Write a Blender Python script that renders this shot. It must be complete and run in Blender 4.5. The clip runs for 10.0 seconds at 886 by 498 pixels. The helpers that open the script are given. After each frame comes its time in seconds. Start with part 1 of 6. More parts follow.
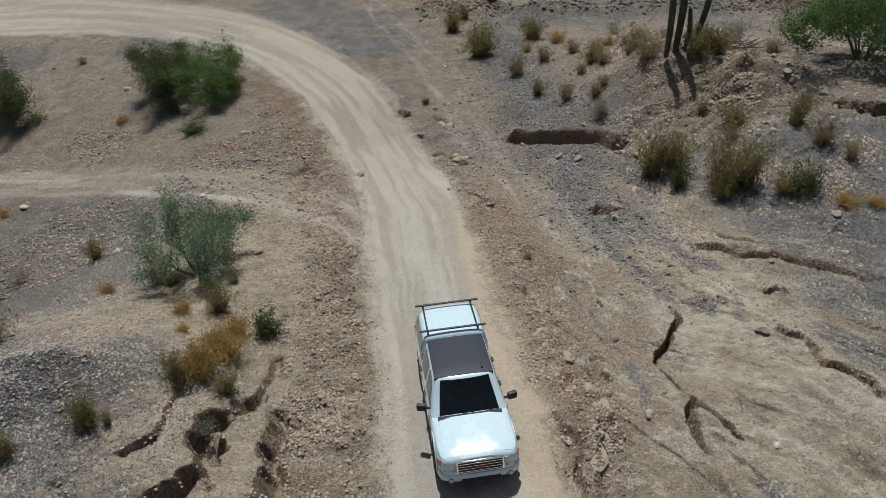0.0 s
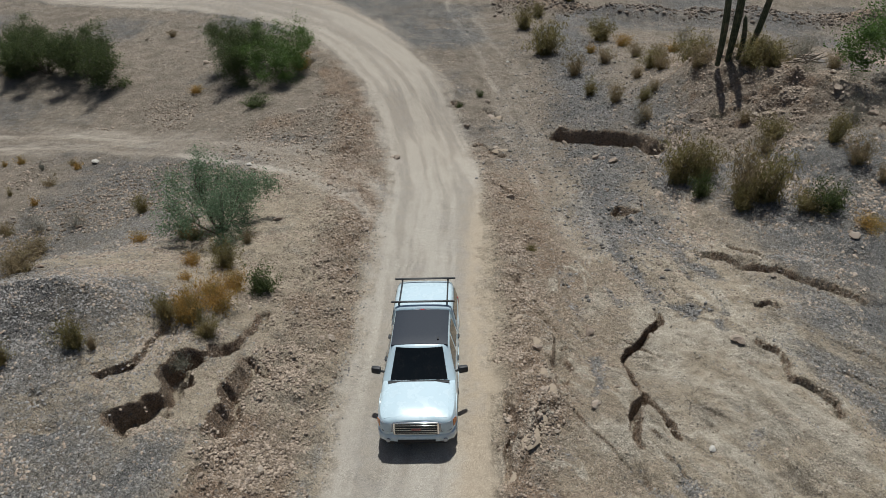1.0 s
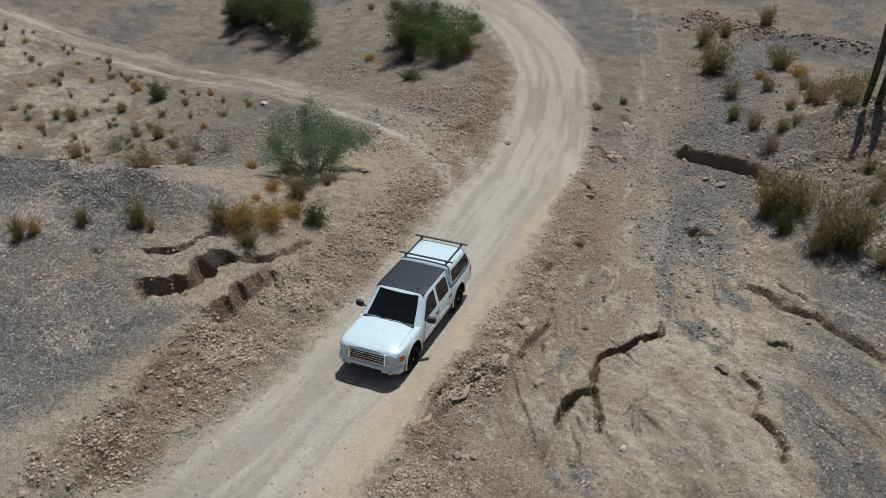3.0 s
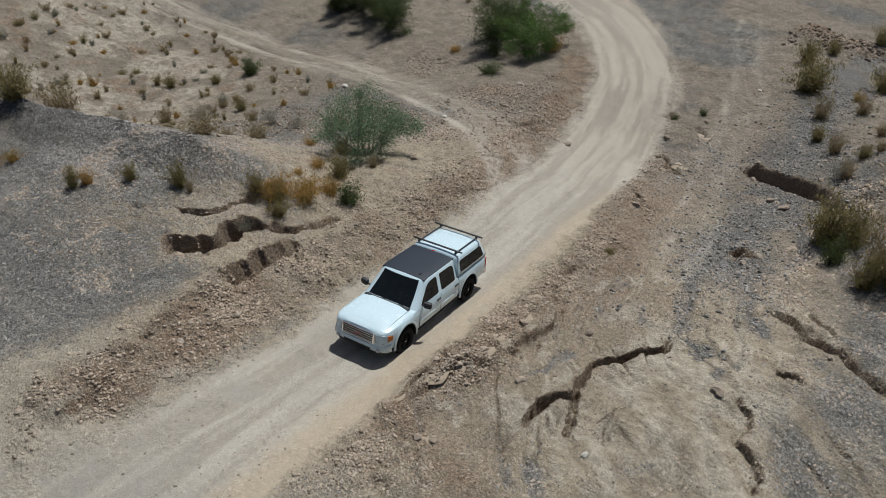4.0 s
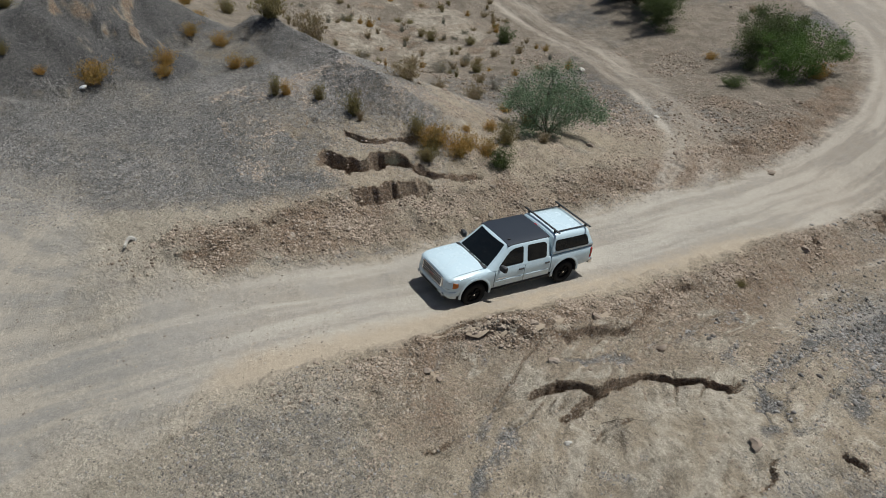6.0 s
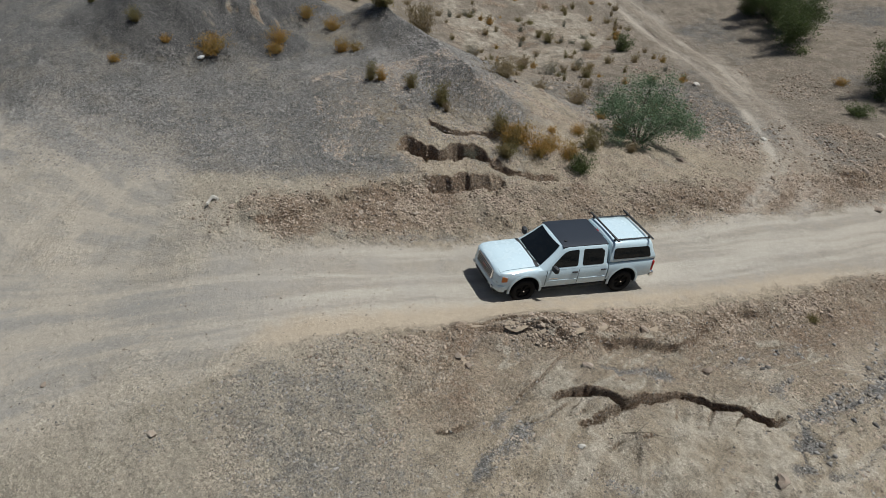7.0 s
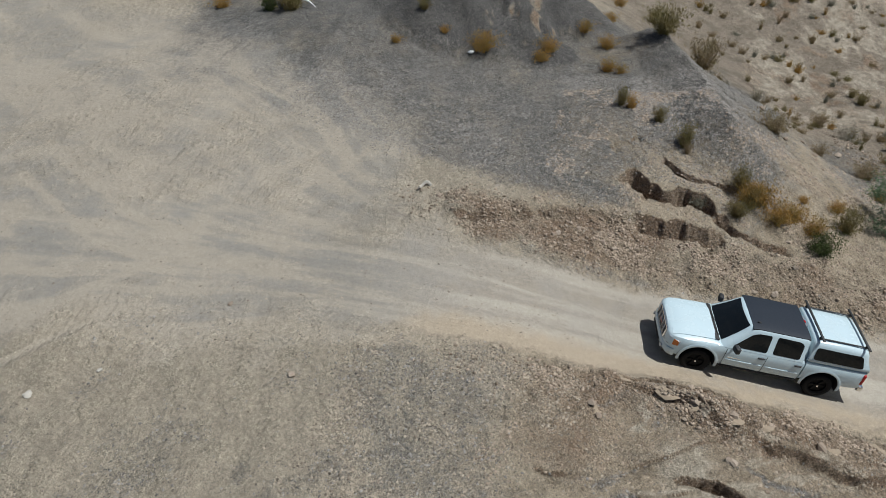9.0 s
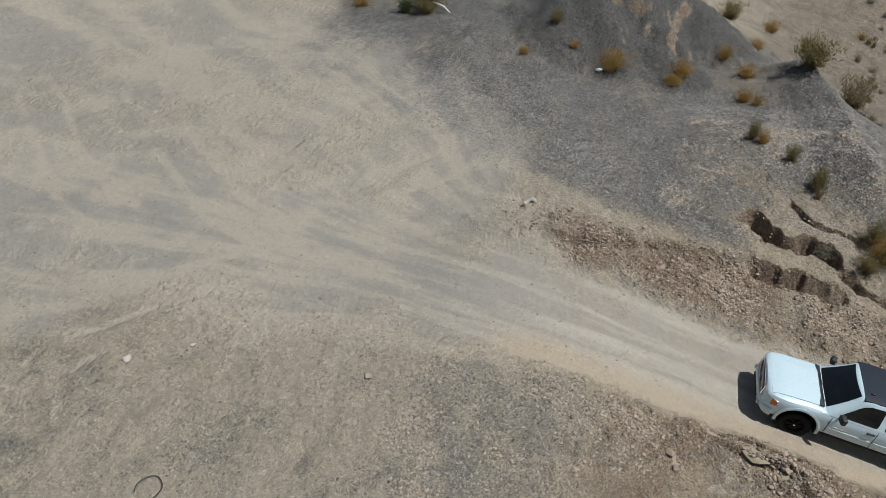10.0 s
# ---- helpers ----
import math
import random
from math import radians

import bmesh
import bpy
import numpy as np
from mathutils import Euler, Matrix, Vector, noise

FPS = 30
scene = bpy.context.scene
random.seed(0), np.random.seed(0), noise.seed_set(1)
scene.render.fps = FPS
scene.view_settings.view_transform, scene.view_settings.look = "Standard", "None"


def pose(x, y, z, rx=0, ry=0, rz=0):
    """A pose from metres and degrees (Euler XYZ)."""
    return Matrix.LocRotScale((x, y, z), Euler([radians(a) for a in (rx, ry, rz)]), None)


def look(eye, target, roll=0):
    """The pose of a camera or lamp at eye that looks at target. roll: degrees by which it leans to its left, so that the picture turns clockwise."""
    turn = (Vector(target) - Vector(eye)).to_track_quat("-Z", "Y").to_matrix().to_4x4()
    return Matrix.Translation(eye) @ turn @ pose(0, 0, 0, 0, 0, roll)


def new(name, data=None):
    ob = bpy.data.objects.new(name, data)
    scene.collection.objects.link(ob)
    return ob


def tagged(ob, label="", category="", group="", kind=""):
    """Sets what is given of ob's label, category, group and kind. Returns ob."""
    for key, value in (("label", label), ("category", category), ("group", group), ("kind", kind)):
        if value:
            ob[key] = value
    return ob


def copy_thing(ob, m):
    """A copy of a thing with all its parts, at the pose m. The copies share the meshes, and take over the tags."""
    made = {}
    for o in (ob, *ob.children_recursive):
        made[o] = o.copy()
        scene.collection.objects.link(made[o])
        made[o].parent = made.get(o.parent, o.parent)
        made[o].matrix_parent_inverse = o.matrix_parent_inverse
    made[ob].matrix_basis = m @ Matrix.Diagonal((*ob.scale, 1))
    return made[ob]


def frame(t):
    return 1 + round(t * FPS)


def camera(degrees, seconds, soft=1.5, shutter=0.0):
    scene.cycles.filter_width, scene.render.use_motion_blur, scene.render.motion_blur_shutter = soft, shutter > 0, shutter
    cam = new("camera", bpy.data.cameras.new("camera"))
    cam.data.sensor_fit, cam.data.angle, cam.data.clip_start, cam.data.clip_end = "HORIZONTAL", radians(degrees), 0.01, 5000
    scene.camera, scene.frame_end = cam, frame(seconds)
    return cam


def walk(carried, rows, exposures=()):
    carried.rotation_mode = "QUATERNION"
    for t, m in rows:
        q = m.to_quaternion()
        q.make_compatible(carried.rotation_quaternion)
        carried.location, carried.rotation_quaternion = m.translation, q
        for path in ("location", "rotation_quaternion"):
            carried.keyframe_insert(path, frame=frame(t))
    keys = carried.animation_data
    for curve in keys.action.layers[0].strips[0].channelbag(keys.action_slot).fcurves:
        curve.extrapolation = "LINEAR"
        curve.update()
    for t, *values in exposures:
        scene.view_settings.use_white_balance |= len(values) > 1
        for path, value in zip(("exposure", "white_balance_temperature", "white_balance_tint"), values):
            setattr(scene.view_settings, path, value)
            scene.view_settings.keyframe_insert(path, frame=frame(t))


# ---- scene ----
cam = camera(62.0, 10.0, soft=0.6)
METRES, EYE, TILT, LEAN, TURN = 24.0, 14.9, -37.5, 0.0, 0.0
ROWS = [
    (0.0, 0.0, 0.0, 0.0, 0.0, 0.0, -0.0),
    (0.5, 0.0693, -0.0159, -0.009, 3.89, -0.15, -3.09),
    (1.0, 0.1382, -0.0307, -0.0175, 7.28, -0.48, -5.74),
    (1.5, 0.2076, -0.0432, -0.025, 11.16, -1.0, -8.69),
    (2.0, 0.2723, -0.0492, -0.0282, 15.47, -1.8, -11.92),
    (2.5, 0.3394, -0.0469, -0.0241, 20.02, -2.64, -15.1),
    (4.0, 0.5109, 0.0076, 0.0224, 33.6, -7.33, -23.34),
    (4.5, 0.5696, 0.0361, 0.0442, 40.32, -10.4, -26.68),
    (5.0, 0.6198, 0.0644, 0.0662, 47.3, -13.9, -29.72),
    (5.5, 0.6612, 0.0917, 0.0888, 54.59, -17.86, -32.35),
    (7.0, 0.7429, 0.1671, 0.1542, 75.1, -29.74, -36.79),
    (7.5, 0.756, 0.1958, 0.1771, 83.7, -34.59, -37.46),
    (8.0, 0.7563, 0.2179, 0.1975, 91.91, -39.39, -37.57),
    (8.5, 0.7477, 0.2358, 0.2131, 99.73, -44.0, -37.13),
    (9.0, 0.7326, 0.2504, 0.2255, 107.7, -48.76, -36.14),
    (9.5, 0.7192, 0.2596, 0.2342, 114.93, -52.93, -34.72),
    (10.0, 0.7066, 0.266, 0.242, 121.24, -56.13, -33.09),
]
walk(cam, [(t, pose(0, 0, EYE, TILT, LEAN, TURN) @ pose(METRES * x, METRES * y, METRES * z, 90 + pitch, roll, yaw)) for t, x, y, z, yaw, pitch, roll in ROWS])

# ---- daylight: high desert sun with a clear sky ----
SUN_UP, SUN_TURN = 62.0, -9.0          # degrees above the ground, and from +y towards +x
world = bpy.data.worlds.new("desert_sky")
scene.world = world
world.use_nodes = True
sky = world.node_tree.nodes.new("ShaderNodeTexSky")
sky.sky_type = "NISHITA"
sky.sun_disc = False
sky.sun_elevation, sky.sun_rotation = radians(SUN_UP), radians(SUN_TURN)
sky.air_density, sky.dust_density = 1.0, 1.5
world.node_tree.links.new(sky.outputs[0], world.node_tree.nodes["Background"].inputs[0])
world.node_tree.nodes["Background"].inputs[1].default_value = 0.05
sun_data = bpy.data.lights.new("sun", "SUN")
sun_data.energy, sun_data.angle, sun_data.color = 3.95, radians(0.55), (0.955, 0.981, 0.972)
sun = new("sun", sun_data)
toward = Vector((math.sin(radians(SUN_TURN)) * math.cos(radians(SUN_UP)), math.cos(radians(SUN_TURN)) * math.cos(radians(SUN_UP)), math.sin(radians(SUN_UP))))
sun.matrix_world = look(toward * 60, (0, 0, 0))
scene.view_settings.exposure = 0.08


# ---- node helpers ----
class Nodes:
    """A small wrapper that makes node materials readable."""

    def __init__(self, name, rough=0.9, metal=0.0, spec=0.3):
        self.mat = bpy.data.materials.new(name)
        self.mat.use_nodes = True
        self.tree = self.mat.node_tree
        self.bsdf = self.tree.nodes["Principled BSDF"]
        self.bsdf.inputs["Roughness"].default_value = rough
        self.bsdf.inputs["Metallic"].default_value = metal
        self.bsdf.inputs["Specular IOR Level"].default_value = spec
        self.geo = None

    def add(self, kind):
        return self.tree.nodes.new(kind)

    def put(self, socket, value):
        if isinstance(value, bpy.types.NodeSocket):
            self.tree.links.new(value, socket)
        elif isinstance(value, (tuple, list)) and len(value) == 3 and socket.type == "RGBA":
            socket.default_value = (*value, 1)
        else:
            socket.default_value = value

    def position(self):
        if self.geo is None:
            self.geo = self.add("ShaderNodeNewGeometry")
        return self.geo.outputs["Position"]

    def local(self):
        return self.add("ShaderNodeTexCoord").outputs["Object"]

    def noise(self, scale, detail=4, rough=0.6, at=None, stretch=None, warp=0.0):
        n = self.add("ShaderNodeTexNoise")
        src = at or self.position()
        if stretch:
            m = self.add("ShaderNodeMapping")
            self.put(m.inputs["Vector"], src)
            m.inputs["Scale"].default_value = stretch
            src = m.outputs[0]
        self.put(n.inputs["Vector"], src)
        n.inputs["Scale"].default_value, n.inputs["Detail"].default_value, n.inputs["Roughness"].default_value = scale, detail, rough
        n.inputs["Distortion"].default_value = warp
        return n.outputs[0]

    def cells(self, scale, feature="F1", out="Distance", at=None):
        n = self.add("ShaderNodeTexVoronoi")
        n.feature = feature
        self.put(n.inputs["Vector"], at or self.position())
        n.inputs["Scale"].default_value = scale
        return n.outputs[out]

    def attr(self, name):
        n = self.add("ShaderNodeAttribute")
        n.attribute_name = name
        return n.outputs["Fac"]

    def ramp(self, fac, a, b, low=0.0, high=1.0):
        n = self.add("ShaderNodeMapRange")
        n.interpolation_type = "SMOOTHSTEP"
        self.put(n.inputs[0], fac)
        for k, v in zip((1, 2, 3, 4), (a, b, low, high)):
            n.inputs[k].default_value = v
        return n.outputs[0]

    def math(self, op, a, b=0.0):
        n = self.add("ShaderNodeMath")
        n.operation = op
        self.put(n.inputs[0], a)
        self.put(n.inputs[1], b)
        return n.outputs[0]

    def mix(self, fac, a, b, kind="MIX"):
        n = self.add("ShaderNodeMix")
        n.data_type, n.blend_type = "RGBA", kind
        self.put(n.inputs[0], fac)
        self.put(n.inputs[6], a)
        self.put(n.inputs[7], b)
        return n.outputs[2]

    def grey(self, value):
        n = self.add("ShaderNodeCombineColor")
        for k in range(3):
            self.put(n.inputs[k], value)
        return n.outputs[0]

    def random(self):
        return self.add("ShaderNodeObjectInfo").outputs["Random"]

    def island(self):
        if self.geo is None:
            self.geo = self.add("ShaderNodeNewGeometry")
        return self.geo.outputs["Random Per Island"]

    def bump(self, height, strength=0.5, distance=0.02, under=None):
        n = self.add("ShaderNodeBump")
        self.put(n.inputs["Height"], height)
        n.inputs["Strength"].default_value, n.inputs["Distance"].default_value = strength, distance
        if under is not None:
            self.put(n.inputs["Normal"], under)
        return n.outputs[0]

    def done(self, color, normal=None, rough=None):
        self.put(self.bsdf.inputs["Base Color"], color)
        if normal is not None:
            self.put(self.bsdf.inputs["Normal"], normal)
        if rough is not None:
            self.put(self.bsdf.inputs["Roughness"], rough)
        return self.mat


# ---- materials ----
def mat_ground():
    n = Nodes("desert_ground", 0.95, spec=0.10)
    road, gravel, red, crust, across, streak, spoil = (n.attr(a) for a in ("road", "gravel", "red", "crust", "across", "streak", "spoil"))
    broad, mid, fine, grit = n.noise(0.35, 4, 0.6), n.noise(2.3, 5, 0.65), n.noise(14, 5, 0.7), n.noise(48, 3, 0.75)
    patch = n.noise(1.0, 5, 0.68)
    lay = n.add("ShaderNodeSeparateXYZ")
    n.put(lay.inputs[0], n.position())

    def centred(value, gain):
        return n.math("MULTIPLY", n.math("SUBTRACT", value, 0.5), gain)

    # how far the duller lower ground of the north reaches
    inland = n.math("MULTIPLY", n.math("MAXIMUM", n.math("SUBTRACT", -13.0, lay.outputs[0]), 0.0), 1.3)
    inland = n.math("ADD", inland, n.math("MAXIMUM", n.math("SUBTRACT", lay.outputs[0], 7.0), 0.0))
    dull = n.ramp(n.math("ADD", n.math("ADD", lay.outputs[1], inland), n.math("MULTIPLY", broad, 8.0)), 24.0, 38.0)
    south = n.ramp(n.math("ADD", lay.outputs[1], centred(broad, 6.0)), 9.0, 3.0)
    # bare soils: tan clay, mottled by darker crumbs and paler silt
    soil = n.mix(n.ramp(mid, 0.32, 0.68), (0.35, 0.286, 0.207), (0.485, 0.403, 0.298))
    soil = n.mix(n.ramp(patch, 0.50, 0.70, 0.0, 0.8), soil, (0.28, 0.238, 0.186))
    soil = n.mix(n.ramp(n.noise(0.55, 5, 0.65, warp=0.6), 0.52, 0.68, 0.0, 0.55), soil, n.mix(n.ramp(mid, 0.35, 0.65), (0.40, 0.35, 0.28), (0.49, 0.43, 0.345)))
    soil = n.mix(n.math("MULTIPLY", dull, 0.85), soil, n.mix(n.ramp(patch, 0.36, 0.64), (0.178, 0.148, 0.117), (0.32, 0.268, 0.212)))
    soil = n.mix(n.math("MULTIPLY", south, 0.75), soil, n.mix(n.ramp(patch, 0.35, 0.65), (0.40, 0.35, 0.277), (0.515, 0.45, 0.35)))
    earth = n.mix(n.ramp(fine, 0.3, 0.7), (0.225, 0.152, 0.102), (0.42, 0.308, 0.22))
    earth = n.mix(n.ramp(patch, 0.42, 0.66, 0.0, 0.8), earth, n.mix(n.ramp(fine, 0.3, 0.7), (0.30, 0.23, 0.163), (0.48, 0.38, 0.28)))
    soil = n.mix(n.ramp(n.math("ADD", red, centred(mid, 1.1)), 0.25, 0.9), soil, earth)
    pale = n.mix(n.ramp(mid, 0.3, 0.7), (0.435, 0.375, 0.29), (0.575, 0.502, 0.40))
    soil = n.mix(n.ramp(n.math("ADD", crust, centred(mid, 0.7)), 0.28, 0.85), soil, pale)
    # stones of three sizes lie in the soil, thick where it is gravel; each has its own tone
    g = n.ramp(n.math("ADD", gravel, n.math("ADD", centred(mid, 0.8), centred(fine, 0.6))), 0.22, 0.8)
    open_ground = n.ramp(n.math("MAXIMUM", road, n.math("MULTIPLY", crust, 0.7)), 0.75, 0.1, 0.10, 1.0)
    fines = n.mix(n.ramp(mid, 0.3, 0.7), (0.17, 0.166, 0.158), (0.265, 0.252, 0.232))
    fines = n.mix(n.ramp(n.math("ADD", patch, centred(broad, 0.6)), 0.46, 0.66, 0.0, 0.65), fines, (0.335, 0.30, 0.248))
    fines = n.mix(n.math("MULTIPLY", spoil, 0.8), fines, n.mix(n.ramp(fine, 0.3, 0.7), (0.085, 0.082, 0.081), (0.185, 0.175, 0.165)))
    base = n.mix(g, soil, fines)
    relief = None
    for scale, bare, full, size in ((42, 0.10, 0.62, 0.30), (23, 0.05, 0.46, 0.34), (11.5, 0.014, 0.10, 0.34)):
        own = n.add("ShaderNodeSeparateColor")
        wobble = n.add("ShaderNodeVectorMath")
        wobble.operation = "MULTIPLY_ADD"
        shift = n.add("ShaderNodeTexNoise")
        n.put(shift.inputs["Vector"], n.position())
        shift.inputs["Scale"].default_value = scale * 1.7
        n.put(wobble.inputs[0], shift.outputs["Color"])
        wobble.inputs[1].default_value = (0.6 / scale,) * 3
        n.put(wobble.inputs[2], n.position())
        at = wobble.outputs[0]
        n.put(own.inputs[0], n.cells(scale, out="Color", at=at))
        edge = n.cells(scale, at=at)
        cover = n.math("MULTIPLY", n.math("ADD", bare, n.math("MULTIPLY", n.math("MAXIMUM", g, n.math("MULTIPLY", red, 0.4)), full - bare)), open_ground)
        there = n.math("MULTIPLY", n.ramp(n.math("ADD", own.outputs[0], cover), 1.0, 1.03), n.ramp(edge, size + 0.16, size))
        tone = n.mix(n.ramp(own.outputs[1], 0.0, 1.0), (0.06, 0.059, 0.057), (0.46, 0.44, 0.405))
        tone = n.mix(n.math("MULTIPLY", n.ramp(own.outputs[2], 0.3, 0.9), n.ramp(g, 0.9, 0.1, 0.35, 0.9)), tone, n.mix(own.outputs[1], (0.21, 0.165, 0.12), (0.47, 0.395, 0.305)))
        tone = n.mix(n.math("MULTIPLY", spoil, 0.7), tone, n.mix(own.outputs[1], (0.06, 0.058, 0.058), (0.30, 0.285, 0.27)))
        base = n.mix(n.math("MULTIPLY", there, 0.9), base, tone)
        dome = n.math("MULTIPLY", n.math("MULTIPLY", there, n.ramp(edge, size + 0.16, 0.0)), 12.0 / scale)
        relief = dome if relief is None else n.math("ADD", relief, dome)
    # the driven road: pale dust streaked by wheels, tan at its sides, grey where worn to the gravel
    dust = n.mix(n.ramp(n.math("ADD", streak, centred(mid, 0.35)), 0.25, 0.8), (0.365, 0.322, 0.265), (0.465, 0.42, 0.353))
    dust = n.mix(n.ramp(broad, 0.45, 0.7, 0.0, 0.6), dust, (0.385, 0.352, 0.308))
    dust = n.mix(n.ramp(n.math("ADD", across, centred(mid, 0.9)), -0.75, -1.6, 0.0, 0.85), dust, (0.455, 0.368, 0.268))
    dust = n.mix(n.ramp(n.math("ADD", across, centred(mid, 0.9)), 1.2, 2.0, 0.0, 0.5), dust, (0.385, 0.338, 0.278))
    dust = n.mix(n.math("MULTIPLY", dull, 0.7), dust, n.mix(n.ramp(n.math("ADD", streak, centred(mid, 0.5)), 0.3, 0.72), (0.312, 0.264, 0.212), (0.395, 0.342, 0.278)))
    southern = n.ramp(lay.outputs[1], 5.0, 0.0)
    dust = n.mix(southern, dust, n.mix(n.ramp(n.math("ADD", streak, centred(n.noise(0.5, 5, 0.68), 0.9)), 0.25, 0.75), (0.285, 0.267, 0.236), (0.40, 0.352, 0.286)))
    worn = n.math("MULTIPLY", n.ramp(streak, 0.55, 0.38), n.ramp(n.noise(1.7, 5, 0.7), 0.42, 0.62))
    dust = n.mix(n.math("MULTIPLY", worn, 0.3), dust, n.mix(n.ramp(fine, 0.35, 0.65), (0.26, 0.245, 0.225), (0.37, 0.345, 0.31)))
    dust = n.mix(n.ramp(n.noise(34, 3, 0.7), 0.60, 0.70, 0.0, 0.35), dust, (0.27, 0.25, 0.22))
    r = n.ramp(n.math("ADD", road, n.math("ADD", centred(mid, 0.7), n.math("ADD", centred(fine, 0.3), centred(streak, 0.25)))), 0.08, 0.95)
    color = n.mix(r, base, n.mix(n.ramp(relief, 0.0, 0.25, 0.0, 0.5), dust, base))
    color = n.mix(n.ramp(r, 0.2, 1.0, 0.75, 0.5), color, n.grey(n.ramp(grit, 0.30, 0.70, 0.5, 1.22)), "MULTIPLY")
    speck = n.math("MULTIPLY", n.ramp(n.noise(24, 4, 0.75), 0.32, 0.66, 0.5, 1.36), n.ramp(n.noise(8, 4, 0.7), 0.33, 0.64, 0.76, 1.18))
    rough = n.ramp(n.math("MAXIMUM", n.math("MAXIMUM", n.math("MULTIPLY", g, 0.8), red), n.math("MULTIPLY", n.ramp(patch, 0.45, 0.62), 0.7)), 0.1, 0.9, 0.42, 1.0)
    color = n.mix(n.math("MULTIPLY", n.ramp(r, 0.2, 1.0, 1.0, 0.5), rough), color, n.grey(speck), "MULTIPLY")
    color = n.mix(0.3, color, n.grey(n.ramp(n.noise(0.12, 3, 0.5), 0.3, 0.7, 0.75, 1.0)), "MULTIPLY")
    off = n.ramp(n.math("SUBTRACT", 1.0, r), 0.0, 1.0, 0.22, 1.0)
    lumps = n.bump(n.math("MULTIPLY", n.noise(4.5, 4, 0.6), off), 0.8, 0.22)
    low = n.bump(n.math("MULTIPLY", n.math("MULTIPLY", fine, off), rough), 1.0, 0.15, lumps)
    high = n.bump(relief, 1.0, 0.07, low)
    return n.done(color, n.bump(grit, 0.8, 0.03, high))


def mat_rock(name, dark, light):
    n = Nodes(name, 0.9, spec=0.25)
    pick = n.island()
    color = n.mix(n.ramp(pick, 0.0, 1.0), dark, light)
    color = n.mix(n.ramp(n.noise(9, 4, 0.7), 0.3, 0.75, 0.0, 0.6), color, n.mix(0.5, light, (0.30, 0.22, 0.16)))
    return n.done(color, n.bump(n.noise(25, 4, 0.7), 0.5, 0.03))


def mat_single_rock():
    n = Nodes("boulder_stone", 0.88, spec=0.25)
    color = n.mix(n.random(), (0.22, 0.175, 0.135), (0.43, 0.365, 0.295))
    color = n.mix(n.ramp(n.noise(7, 4, 0.7), 0.35, 0.7, 0.0, 0.5), color, (0.30, 0.21, 0.15))
    return n.done(color, n.bump(n.noise(18, 5, 0.7), 0.6, 0.04))


def mat_leaf(name, a, b, c):
    n = Nodes(name, 0.65, spec=0.25)
    color = n.mix(n.ramp(n.island(), 0.0, 1.0), a, b)
    color = n.mix(n.ramp(n.noise(1.6, 3, 0.6), 0.4, 0.7), color, c)
    thin = n.add("ShaderNodeBsdfTranslucent")
    n.put(thin.inputs[0], color)
    both = n.add("ShaderNodeMixShader")
    both.inputs[0].default_value = 0.45
    n.tree.links.new(n.bsdf.outputs[0], both.inputs[1])
    n.tree.links.new(thin.outputs[0], both.inputs[2])
    n.tree.links.new(both.outputs[0], n.tree.nodes["Material Output"].inputs[0])
    return n.done(color)


def mat_bark(name, a, b):
    n = Nodes(name, 0.85, spec=0.2)
    return n.done(n.mix(n.ramp(n.noise(12, 4, 0.7, stretch=(1, 1, 0.3)), 0.3, 0.7), a, b), n.bump(n.noise(40, 3, 0.6), 0.5, 0.01))


GROUND = mat_ground()
STONES = mat_rock("loose_stones", (0.115, 0.088, 0.065), (0.45, 0.362, 0.28))
GRAVEL = mat_rock("grey_gravel", (0.065, 0.063, 0.06), (0.33, 0.318, 0.298))
DARK_STONES = mat_rock("dark_berm_rock", (0.07, 0.056, 0.045), (0.27, 0.22, 0.175))
CHIPS = mat_rock("mixed_chips", (0.08, 0.068, 0.054), (0.42, 0.362, 0.285))
BOULDER = mat_single_rock()


# ---- the lie of the land ----
def smooth(a, b, x):
    t = np.clip((x - a) / (b - a), 0, 1)
    return t * t * (3 - 2 * t)


def lattice(ix, iy, seed):
    h = (ix.astype(np.int64) * 374761393 + iy.astype(np.int64) * 668265263 + seed * 144665) & 0xFFFFFFFF
    h = ((h ^ (h >> 13)) * 1274126177) & 0xFFFFFFFF
    return ((h ^ (h >> 16)) & 0xFFFF) / 65535.0


def value_noise(x, y, seed):
    ix, iy = np.floor(x), np.floor(y)
    fx, fy = x - ix, y - iy
    fx, fy = fx ** 3 * (fx * (fx * 6 - 15) + 10), fy ** 3 * (fy * (fy * 6 - 15) + 10)
    a, b = lattice(ix, iy, seed), lattice(ix + 1, iy, seed)
    c, d = lattice(ix, iy + 1, seed), lattice(ix + 1, iy + 1, seed)
    return (a * (1 - fx) + b * fx) * (1 - fy) + (c * (1 - fx) + d * fx) * fy - 0.5


def fbm(x, y, size, seed, octaves=4, gain=0.5):
    total, amp = 0.0, 1.0
    for k in range(octaves):
        total = total + amp * value_noise(x / size + 17.3 * k, y / size - 9.1 * k, seed + k)
        size, amp = size * 0.5, amp * gain
    return total


